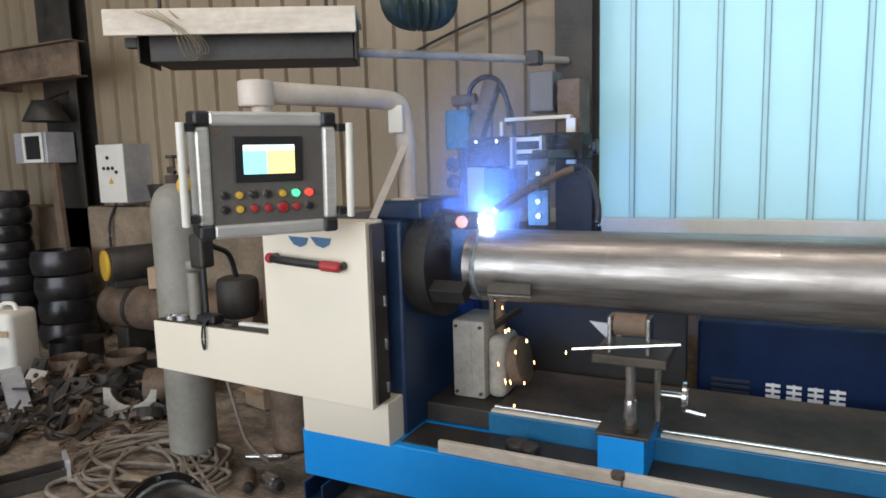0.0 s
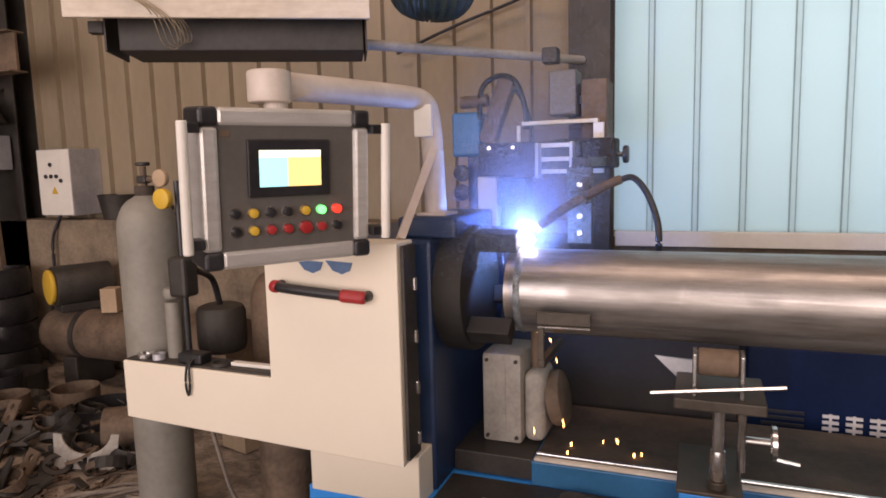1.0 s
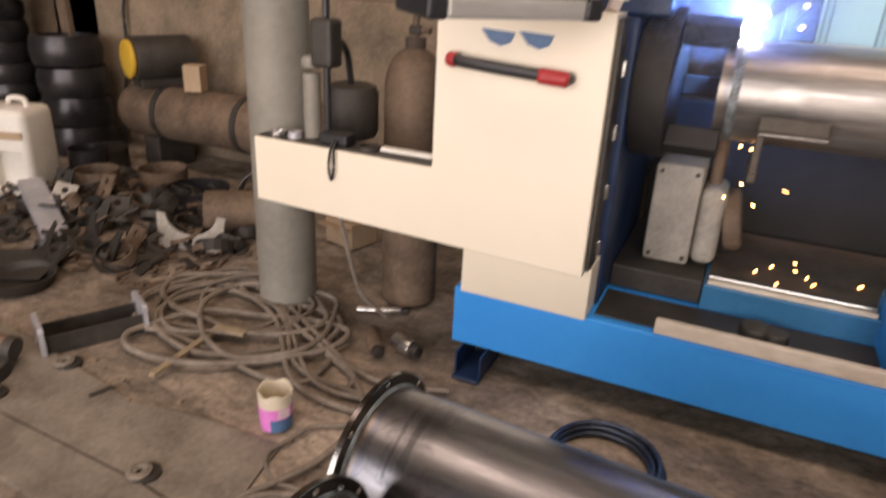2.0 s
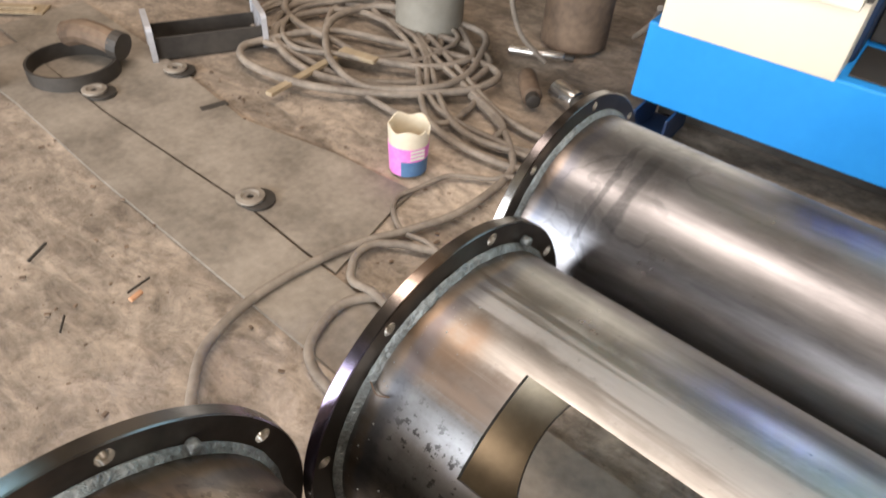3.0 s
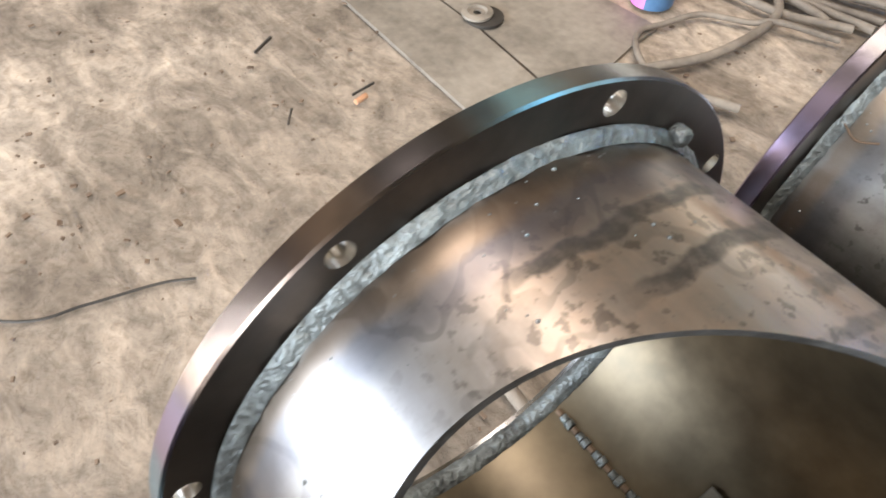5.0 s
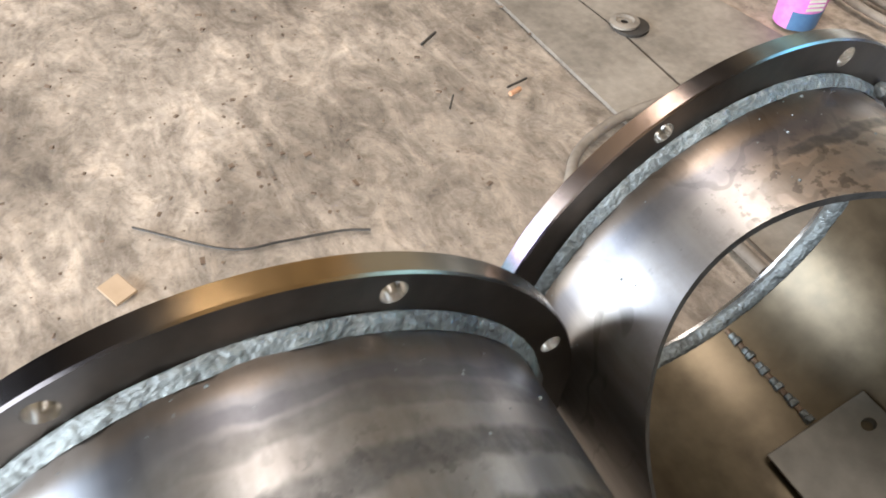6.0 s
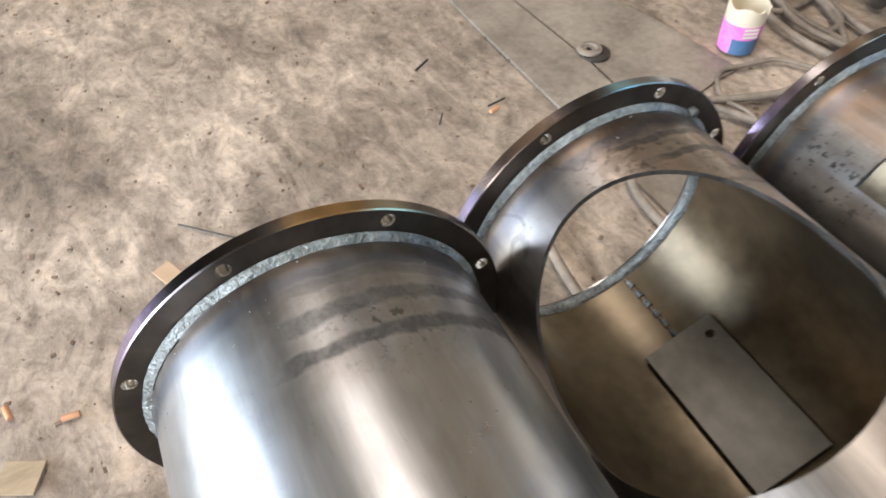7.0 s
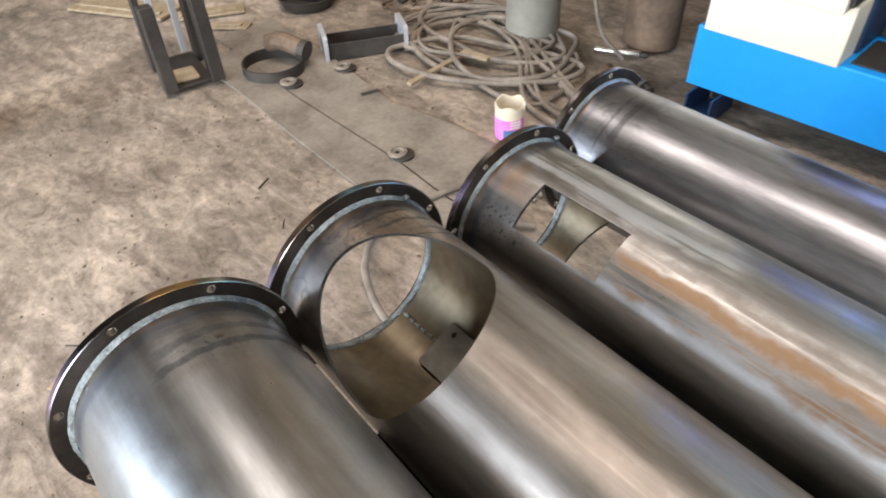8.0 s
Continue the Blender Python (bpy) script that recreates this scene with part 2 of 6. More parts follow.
def pipe_material(name, seed, dark, light, metal=1.0, rough=(0.25, 0.43), rings=(), veins=(0.0, 0.2), streaks=(), specks=(), patches=()):
    """Mill-finish steel. Marks are given by x along the pipe and the angle from its top, in degrees: wavy stain rings,
    meandering tide marks near the flange, streaks along the pipe, water specks and tinted patches, some of them painted
    reflections."""
    m = bpy.data.materials.new(name)
    m.use_nodes = True
    n, l = m.node_tree.nodes, m.node_tree.links
    b = n["Principled BSDF"]

    def maths(op, *values):
        x = n.new("ShaderNodeMath")
        x.operation = op
        for i, v in enumerate(values):
            if isinstance(v, (int, float)):
                x.inputs[i].default_value = v
            else:
                l.new(v, x.inputs[i])
        return x.outputs[0]

    def ramp(src, *stops):
        r = n.new("ShaderNodeValToRGB")
        e = r.color_ramp.elements
        while len(e) < len(stops):
            e.new(0.5)
        for k, (p, c) in zip(e, stops):
            k.position = p
            k.color = (*c, 1) if isinstance(c, tuple) else (c, c, c, 1)
        l.new(src, r.inputs[0])
        return r.outputs[0]

    def mix(f, a, c):
        x = n.new("ShaderNodeMix")
        x.data_type = "RGBA"
        for sock, v in ((x.inputs[0], f), (x.inputs[6], a), (x.inputs[7], c)):
            if isinstance(v, tuple):
                sock.default_value = (*v, 1)
            elif isinstance(v, float):
                sock.default_value = v
            else:
                l.new(v, sock)
        return x.outputs[2]

    def step(src, lo, hi):
        r = n.new("ShaderNodeMapRange")
        r.interpolation_type = "SMOOTHSTEP"
        r.inputs[1].default_value, r.inputs[2].default_value = lo, hi
        l.new(src, r.inputs[0])
        return r.outputs[0]

    co = n.new("ShaderNodeTexCoord")

    def tex(scale, detail=5.0, roughness=0.6, distort=0.0, stretch=(1, 1, 1)):
        mp = n.new("ShaderNodeMapping")
        mp.inputs["Location"].default_value = (seed, seed * 0.7, seed * 1.3)
        mp.inputs["Scale"].default_value = stretch
        l.new(co.outputs["Object"], mp.inputs[0])
        x = n.new("ShaderNodeTexNoise")
        for k, v in (("Scale", scale), ("Detail", detail), ("Roughness", roughness), ("Distortion", distort)):
            x.inputs[k].default_value = v
        l.new(mp.outputs[0], x.inputs[0])
        return x.outputs[0]

    sep = n.new("ShaderNodeSeparateXYZ")
    l.new(co.outputs["Object"], sep.inputs[0])
    along = sep.outputs[0]
    angle = maths("ARCTAN2", maths("MULTIPLY", sep.outputs[1], -1.0), sep.outputs[2])
    drift = tex(11.0, 5)
    wave_x = maths("MULTIPLY_ADD", maths("SUBTRACT", drift, 0.5), 0.035, along)
    wave_a = maths("MULTIPLY_ADD", maths("SUBTRACT", tex(9.0, 6, 0.7), 0.5), 0.55, angle)
    grain = tex(26.0, 7, 0.65, 0.0, (0.12, 1, 1))
    blot = tex(6.0, 8, 0.66, 0.5)
    fine = tex(160.0, 3)

    def window(x0, x1, a0, a1, soft_x=0.012, soft_a=0.12):
        a0, a1 = radians(a0), radians(a1)
        inside = maths("MULTIPLY", step(wave_x, x0 - soft_x, x0 + soft_x), step(wave_x, x1 + soft_x, x1 - soft_x))
        return maths("MULTIPLY", inside, maths("MULTIPLY", step(wave_a, a0 - soft_a, a0 + soft_a), step(wave_a, a1 + soft_a, a1 - soft_a)))

    dull = maths("MULTIPLY", grain, 0.0)
    base = ramp(grain, (0.37, dark), (0.63, light))
    base = mix(maths("MULTIPLY", step(blot, 0.5, 0.68), 0.16), base, tuple(c * 0.6 for c in dark))
    base = mix(maths("MULTIPLY", step(blot, 0.46, 0.3), 0.3), base, tuple(min(1.0, c * 1.25) for c in light))
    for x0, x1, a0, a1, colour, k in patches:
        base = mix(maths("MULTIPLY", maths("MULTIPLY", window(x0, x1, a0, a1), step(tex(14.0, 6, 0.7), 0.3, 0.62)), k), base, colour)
    thread = tex(75.0, 4, 0.6, 0.0, (0.03, 1, 1))
    for x0, x1, a0, a1, colour, k in streaks:
        f = maths("MULTIPLY", window(x0, x1, a0, a1, 0.02, 0.06), step(thread, 0.38, 0.52))
        base = mix(maths("MULTIPLY", f, k), base, colour)
        dull = maths("MAXIMUM", dull, maths("MULTIPLY", f, k))
    stain = maths("MULTIPLY_ADD", step(fine, 0.35, 0.65), 0.25, 0.75)
    for at, w, k, a0, a1 in rings:
        d = maths("ABSOLUTE", maths("SUBTRACT", wave_x, at))
        f = maths("MULTIPLY", step(d, w, w * 0.45), maths("MULTIPLY", step(wave_a, radians(a0 - 6), radians(a0 + 6)), step(wave_a, radians(a1 + 6), radians(a1 - 6))))
        f = maths("MULTIPLY", maths("MULTIPLY", f, stain), k)
        base = mix(f, base, tuple(c * 0.2 for c in dark))
        dull = maths("MAXIMUM", dull, maths("MULTIPLY", f, 0.3))
    strength, reach = veins
    if strength:
        vein = tex(9.5, 2.5, 0.5, 1.3)
        line = maths("ABSOLUTE", maths("SUBTRACT", vein, 0.5))
        width = maths("MULTIPLY_ADD", tex(16.0, 2), 0.05, -0.006)
        f = maths("MULTIPLY", step(maths("SUBTRACT", line, width), 0.006, -0.004), step(along, reach, reach * 0.6))
        base = mix(maths("MULTIPLY", maths("MULTIPLY", f, stain), strength), base, tuple(c * 0.2 for c in dark))
    spots = step(tex(150.0, 3, 0.6), 0.56, 0.63)
    for x0, x1, a0, a1, k in specks:
        base = mix(maths("MULTIPLY", maths("MULTIPLY", window(x0, x1, a0, a1, 0.02, 0.2), spots), k), base, tuple(c * 0.25 for c in dark))
    base = mix(maths("MULTIPLY", step(fine, 0.34, 0.28), 0.2), base, tuple(c * 0.4 for c in dark))
    # blued and straw-coloured band beside the weld
    base = mix(maths("MULTIPLY", maths("MULTIPLY", step(wave_x, 0.012, 0.02), step(wave_x, 0.036, 0.024)), 0.45), base, (0.09, 0.1, 0.14))
    base = mix(maths("MULTIPLY", maths("MULTIPLY", step(wave_x, 0.004, 0.008), step(wave_x, 0.02, 0.012)), 0.4), base, (0.26, 0.17, 0.1))
    l.new(base, b.inputs["Base Color"])
    l.new(maths("MULTIPLY_ADD", dull, -0.75 * metal, metal), b.inputs["Metallic"])
    sheen = ramp(maths("MULTIPLY_ADD", fine, 0.25, blot), (0.4, rough[0]), (0.85, rough[1]))
    l.new(maths("MULTIPLY_ADD", dull, 0.2, sheen), b.inputs["Roughness"])
    bp = n.new("ShaderNodeBump")
    bp.inputs["Strength"].default_value, bp.inputs["Distance"].default_value = 0.035, 0.002
    l.new(maths("MULTIPLY_ADD", fine, 0.3, maths("MULTIPLY_ADD", grain, 0.5, blot)), bp.inputs["Height"])
    l.new(bp.outputs[0], b.inputs["Normal"])
    return m


BROWN, STRAW, RUST_LINE = (0.11, 0.068, 0.042), (0.25, 0.18, 0.12), (0.17, 0.09, 0.04)
# pale bluish flanks and A's warm far length are reflections put into the colour
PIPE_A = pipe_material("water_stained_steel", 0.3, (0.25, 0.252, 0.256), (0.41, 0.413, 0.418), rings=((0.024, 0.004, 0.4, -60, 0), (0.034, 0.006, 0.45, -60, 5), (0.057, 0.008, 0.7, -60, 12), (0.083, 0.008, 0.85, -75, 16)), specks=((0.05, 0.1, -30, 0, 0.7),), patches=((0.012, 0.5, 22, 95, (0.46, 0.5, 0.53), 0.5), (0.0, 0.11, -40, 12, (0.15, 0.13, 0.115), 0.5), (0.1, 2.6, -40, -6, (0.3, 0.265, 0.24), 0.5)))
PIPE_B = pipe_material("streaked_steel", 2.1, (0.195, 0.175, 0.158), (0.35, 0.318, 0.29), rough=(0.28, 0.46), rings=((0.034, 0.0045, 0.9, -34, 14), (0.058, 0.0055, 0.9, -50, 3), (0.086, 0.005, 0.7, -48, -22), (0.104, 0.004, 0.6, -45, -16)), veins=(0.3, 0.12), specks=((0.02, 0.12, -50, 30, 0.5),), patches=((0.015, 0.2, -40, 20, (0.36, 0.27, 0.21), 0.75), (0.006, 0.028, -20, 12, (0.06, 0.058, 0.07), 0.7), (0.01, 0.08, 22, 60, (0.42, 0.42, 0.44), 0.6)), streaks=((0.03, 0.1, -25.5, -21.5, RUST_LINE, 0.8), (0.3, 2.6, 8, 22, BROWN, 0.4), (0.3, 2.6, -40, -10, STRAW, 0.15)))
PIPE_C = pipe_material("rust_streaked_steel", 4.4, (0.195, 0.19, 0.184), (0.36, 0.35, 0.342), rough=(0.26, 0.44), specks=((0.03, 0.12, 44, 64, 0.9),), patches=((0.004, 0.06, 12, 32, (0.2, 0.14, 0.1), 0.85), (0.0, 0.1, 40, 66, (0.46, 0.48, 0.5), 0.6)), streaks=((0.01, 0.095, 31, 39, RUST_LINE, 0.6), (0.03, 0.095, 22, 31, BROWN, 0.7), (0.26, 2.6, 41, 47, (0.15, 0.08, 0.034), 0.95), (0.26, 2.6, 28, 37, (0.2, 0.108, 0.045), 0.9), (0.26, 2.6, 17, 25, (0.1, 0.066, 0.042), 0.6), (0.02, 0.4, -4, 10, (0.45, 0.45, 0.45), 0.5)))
PIPE_D = pipe_material("dark_scorched_steel", 7.7, (0.135, 0.135, 0.144), (0.285, 0.285, 0.302), rough=(0.25, 0.42), rings=((0.075, 0.005, 0.5, 0, 60), (0.1, 0.009, 0.6, 0, 50)), veins=(0.25, 0.2), patches=((0.02, 0.13, -30, 30, (0.07, 0.068, 0.068), 0.6),))
PIPE_W = pipe_material("turning_pipe_steel", 9.2, (0.25, 0.232, 0.215), (0.42, 0.395, 0.37), 0.85, (0.25, 0.45), streaks=((0.2, 3.4, -180, 180, (0.2, 0.16, 0.13), 0.25),))


def rim_material(name, seed, zones):
    """Turned flange edge with heat tints by angle from the top, in degrees, and fine turning lines."""
    m = material(name, (0.13, 0.125, 0.12), (0.3, 0.29, 0.285), 0.24, 1.0, 9, 90, 0.06, spread=0.5, rvar=0.1)
    n, l = m.node_tree.nodes, m.node_tree.links
    b = n["Principled BSDF"]
    base = b.inputs["Base Color"].links[0].from_socket
    co, sep, wob = n.new("ShaderNodeTexCoord"), n.new("ShaderNodeSeparateXYZ"), n.new("ShaderNodeTexNoise")
    wob.inputs["Scale"].default_value, wob.inputs["Detail"].default_value = 22.0 + seed, 6
    l.new(co.outputs["Object"], sep.inputs[0])
    l.new(co.outputs["Object"], wob.inputs[0])
    neg, arc_, add = (n.new("ShaderNodeMath") for _ in range(3))
    neg.operation, neg.inputs[1].default_value = "MULTIPLY", -1.0
    l.new(sep.outputs[1], neg.inputs[0])
    arc_.operation = "ARCTAN2"
    l.new(neg.outputs[0], arc_.inputs[0])
    l.new(sep.outputs[2], arc_.inputs[1])
    add.operation, add.inputs[1].default_value = "MULTIPLY_ADD", 0.3
    l.new(wob.outputs[0], add.inputs[0])
    l.new(arc_.outputs[0], add.inputs[2])
    for a0, a1, colour, k in zones:
        masks = []
        for e0, e1 in ((a0 - 4, a0 + 5), (a1 + 5, a1 - 4)):
            r = n.new("ShaderNodeMapRange")
            r.interpolation_type = "SMOOTHSTEP"
            r.inputs[1].default_value, r.inputs[2].default_value = radians(e0) + 0.15, radians(e1) + 0.15
            l.new(add.outputs[0], r.inputs[0])
            masks.append(r.outputs[0])
        f, f2, x = n.new("ShaderNodeMath"), n.new("ShaderNodeMath"), n.new("ShaderNodeMix")
        f.operation = f2.operation = "MULTIPLY"
        l.new(masks[0], f.inputs[0])
        l.new(masks[1], f.inputs[1])
        l.new(f.outputs[0], f2.inputs[0])
        f2.inputs[1].default_value = k
        x.data_type = "RGBA"
        l.new(f2.outputs[0], x.inputs[0])
        l.new(base, x.inputs[6])
        x.inputs[7].default_value = (*colour, 1)
        base = x.outputs[2]
    l.new(base, b.inputs["Base Color"])
    return m


TINT_BLUE, TINT_VIOLET, TINT_GOLD, TINT_DARK, TINT_PINK = (0.3, 0.55, 0.75), (0.46, 0.38, 0.56), (0.72, 0.48, 0.24), (0.09, 0.08, 0.085), (0.6, 0.45, 0.38)
RIM_A = rim_material("gold_violet_rim", 1, ((-32, -18, (0.5, 0.47, 0.4), 0.7), (-18, 2, TINT_GOLD, 0.9), (4, 34, TINT_DARK, 0.8), (34, 62, TINT_VIOLET, 0.9), (66, 120, TINT_DARK, 0.6)))
RIM_B = rim_material("blue_pink_rim", 3, ((-60, -14, (0.2, 0.2, 0.22), 0.8), (-6, 3, TINT_BLUE, 0.95), (8, 22, TINT_DARK, 0.8), (22, 52, TINT_PINK, 0.85), (54, 66, TINT_VIOLET, 0.8), (66, 84, TINT_BLUE, 0.9)))
RIM_C = rim_material("violet_rim", 5, ((-40, 4, TINT_DARK, 0.6), (6, 22, TINT_PINK, 0.6), (24, 40, TINT_DARK, 0.7), (40, 78, TINT_VIOLET, 0.9), (80, 130, TINT_DARK, 0.7)))
RIM_D = rim_material("dark_rim", 7, ((-90, 40, TINT_DARK, 0.8), (44, 70, (0.6, 0.57, 0.52), 0.7)))


BORE_PLATE = material("dull_grey_plate", (0.11, 0.105, 0.093), (0.27, 0.26, 0.235), 0.5, 0.3, 9, 70, 0.15)
# blue haze of the arc is put into the smoke particles' colour
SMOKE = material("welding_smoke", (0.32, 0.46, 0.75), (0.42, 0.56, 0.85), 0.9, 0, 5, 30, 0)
PIPE = PIPE_W
FLANGE_FACE = material("dark_flange_face", (0.03, 0.026, 0.023), (0.12, 0.1, 0.085), 0.36, 0.75, 8, 60, 0.08)
SCREEN_YELLOW = glowing("screen_yellow", (1.0, 0.75, 0.3), 1.3)
SCREEN_CYAN = glowing("screen_cyan", (0.3, 0.9, 1.0), 1.3)
SCREEN_WHITE = glowing("screen_white", (0.85, 1.0, 0.9), 1.3)
GREEN_GLOW = glowing("green_lamp", (0.05, 1.0, 0.3), 2.5)
RED_GLOW = glowing("red_lamp", (1.0, 0.05, 0.03), 2.0)
ARC = glowing("arc_plasma", (0.75, 0.85, 1.0), 60.0)
PINK_GLOW = glowing("pink_glow", (1.0, 0.4, 0.32), 1.3)
DUST = material("brown_dust", (0.04, 0.03, 0.023), (0.12, 0.088, 0.068), 0.9, 0, 6, 60, 0.3)
SPARK = glowing("spark", (1.0, 0.55, 0.2), 14.0)


# ---- builders ----
def part(name, bm, mat, parent=None, label="", smooth=None):
    me = bpy.data.meshes.new(name)
    bm.normal_update()
    bm.to_mesh(me)
    bm.free()
    me.materials.append(mat)
    if smooth is not None:
        for p in me.polygons:
            p.use_smooth = True
        me.set_sharp_from_angle(angle=radians(smooth))
    ob = new(name, me)
    if parent:
        ob.parent = parent
    if label:
        ob["label"] = label
    return ob


def thing(name, label, category, m=None, group=""):
    ob = new(name)
    ob.empty_display_size = 0.05
    if m is not None:
        ob.matrix_world = m
    return tagged(ob, label, category, group)


def bevel(bm, geom_edges, w, seg=2):
    bmesh.ops.bevel(bm, geom=geom_edges, offset=w, segments=seg, affect="EDGES", profile=0.5)


def box(x0, x1, y0, y1, z0, z1, w=0.004, m=None, bm=None, seg=2):
    b = bmesh.new()
    bmesh.ops.create_cube(b, size=1.0)
    for v in b.verts:
        v.co = Vector((x0 + (v.co.x + 0.5) * (x1 - x0), y0 + (v.co.y + 0.5) * (y1 - y0), z0 + (v.co.z + 0.5) * (z1 - z0)))
    if w:
        bevel(b, b.edges[:], w, seg)
    if m is not None:
        b.transform(m)
    return join(bm, b)


def join(bm, b):
    if bm is None:
        return b
    me = bpy.data.meshes.new("t")
    b.to_mesh(me)
    b.free()
    bm.from_mesh(me)
    bpy.data.meshes.remove(me)
    return bm


def axis_m(p, q):
    p, q = Vector(p), Vector(q)
    return Matrix.Translation(p) @ (q - p).to_track_quat("Z", "Y").to_matrix().to_4x4(), (q - p).length


def rod(p, q, r, seg=20, w=0.0, bm=None, r2=None):
    m, d = axis_m(p, q)
    b = bmesh.new()
    bmesh.ops.create_cone(b, cap_ends=True, segments=seg, radius1=r, radius2=r if r2 is None else r2, depth=d, matrix=Matrix.Translation((0, 0, d / 2)))
    if w:
        bevel(b, [e for e in b.edges if len(e.link_faces) == 2 and any(len(f.verts) > 4 for f in e.link_faces)], w)
    b.transform(m)
    return join(bm, b)


def lathe(profile, seg=48, m=None, closed=True, bm=None):
    """Turns a closed profile of (radius, height) round z."""
    b = bmesh.new()
    rings = []
    for i in range(seg):
        a = 2 * math.pi * i / seg
        rings.append([b.verts.new((r * math.cos(a), r * math.sin(a), z)) for r, z in profile])
    k = len(profile)
    for i in range(seg):
        p, q = rings[i], rings[(i + 1) % seg]
        for j in range(k if closed else k - 1):
            f = (p[j], q[j], q[(j + 1) % k], p[(j + 1) % k])
            b.faces.new(f)
    bmesh.ops.remove_doubles(b, verts=b.verts[:], dist=1e-6)
    bmesh.ops.recalc_face_normals(b, faces=b.faces[:])
    if m is not None:
        b.transform(m)
    return join(bm, b)


def smooth_line(points, steps=8):
    pts = [Vector(p) for p in points]
    pts = [2 * pts[0] - pts[1]] + pts + [2 * pts[-1] - pts[-2]]
    out = []
    for i in range(1, len(pts) - 2):
        a, b, c, d = pts[i - 1:i + 3]
        for s in range(steps):
            t = s / steps
            out.append(0.5 * (2 * b + (c - a) * t + (2 * a - 5 * b + 4 * c - d) * t * t + (3 * b - a - 3 * c + d) * t ** 3))
    out.append(pts[-2])
    return out


def hose(points, r, seg=10, steps=8, bm=None):
    line = smooth_line(points, steps)
    b = bmesh.new()
    rings, up = [], Vector((0, 0, 1))
    for i, p in enumerate(line):
        d = (line[min(i + 1, len(line) - 1)] - line[max(i - 1, 0)]).normalized()
        s = d.cross(up)
        s = s.normalized() if s.length > 0.05 else d.cross(Vector((1, 0, 0))).normalized()
        u = s.cross(d)
        rings.append([b.verts.new(p + r * (math.cos(2 * math.pi * k / seg) * s + math.sin(2 * math.pi * k / seg) * u)) for k in range(seg)])
    for p, q in zip(rings, rings[1:]):
        for k in range(seg):
            b.faces.new((p[k], p[(k + 1) % seg], q[(k + 1) % seg], q[k]))
    b.faces.new(rings[0][::-1])
    b.faces.new(rings[-1])
    bmesh.ops.recalc_face_normals(b, faces=b.faces[:])
    return join(bm, b)


def prism(outline, y0, y1, w=0.0):
    """An outline of (x, z) made solid from y0 to y1."""
    b = bmesh.new()
    f = b.faces.new([b.verts.new((x, y0, z)) for x, z in outline])
    g = bmesh.ops.extrude_face_region(b, geom=[f])
    for v in g["geom"]:
        if isinstance(v, bmesh.types.BMVert):
            v.co.y = y1
    bmesh.ops.recalc_face_normals(b, faces=b.faces[:])
    if w:
        bevel(b, b.edges[:], w)
    return b


def cut(a, *tools):
    """The bmesh a less each of the tools."""
    def temp(bm):
        me = bpy.data.meshes.new("t")
        bm.to_mesh(me)
        bm.free()
        return new("t", me)
    base = temp(a)
    obs = [temp(t) for t in tools]
    for o in obs:
        md = base.modifiers.new("cut", "BOOLEAN")
        md.operation, md.solver, md.object = "DIFFERENCE", "EXACT", o
    bpy.context.view_layer.update()
    ev = base.evaluated_get(bpy.context.evaluated_depsgraph_get())
    me = bpy.data.meshes.new_from_object(ev)
    out = bmesh.new()
    out.from_mesh(me)
    bpy.data.meshes.remove(me)
    for o in [base] + obs:
        d = o.data
        bpy.data.objects.remove(o)
        bpy.data.meshes.remove(d)
    return out


ALONG_X = Matrix.Rotation(radians(90), 4, "Y")
WALL_Y = 4.6


# ---- the hall ----
def corrugated(x0, x1, z0, z1, y, pitch=0.2165, rib=0.03, depth=0.034, slope=0.007):
    """A ribbed sheet with thickness, facing -y."""
    xs = []
    n = int(round((x1 - x0) / pitch))
    for i in range(n):
        a = x0 + i * pitch
        xs += [(a, 0), (a + pitch - rib - slope, 0), (a + pitch - rib, -depth), (a + pitch - slope, -depth)]
    xs.append((x0 + n * pitch, 0))
    b = bmesh.new()
    front = [[b.verts.new((x, y + d, z)) for x, d in xs] for z in (z0, z1)]
    back = [[b.verts.new((x, y + d + 0.012, z)) for x, d in xs] for z in (z0, z1)]
    for i in range(len(xs) - 1):
        b.faces.new((front[0][i], front[0][i + 1], front[1][i + 1], front[1][i]))
        b.faces.new((back[0][i + 1], back[0][i], back[1][i], back[1][i + 1]))
        b.faces.new((front[0][i + 1], front[0][i], back[0][i], back[0][i + 1]))
        b.faces.new((front[1][i], front[1][i + 1], back[1][i + 1], back[1][i]))
    return b


def structure(name, bm, mat, label, smooth=None):
    return tagged(part(name, bm, mat, smooth=smooth), label, kind="structure")


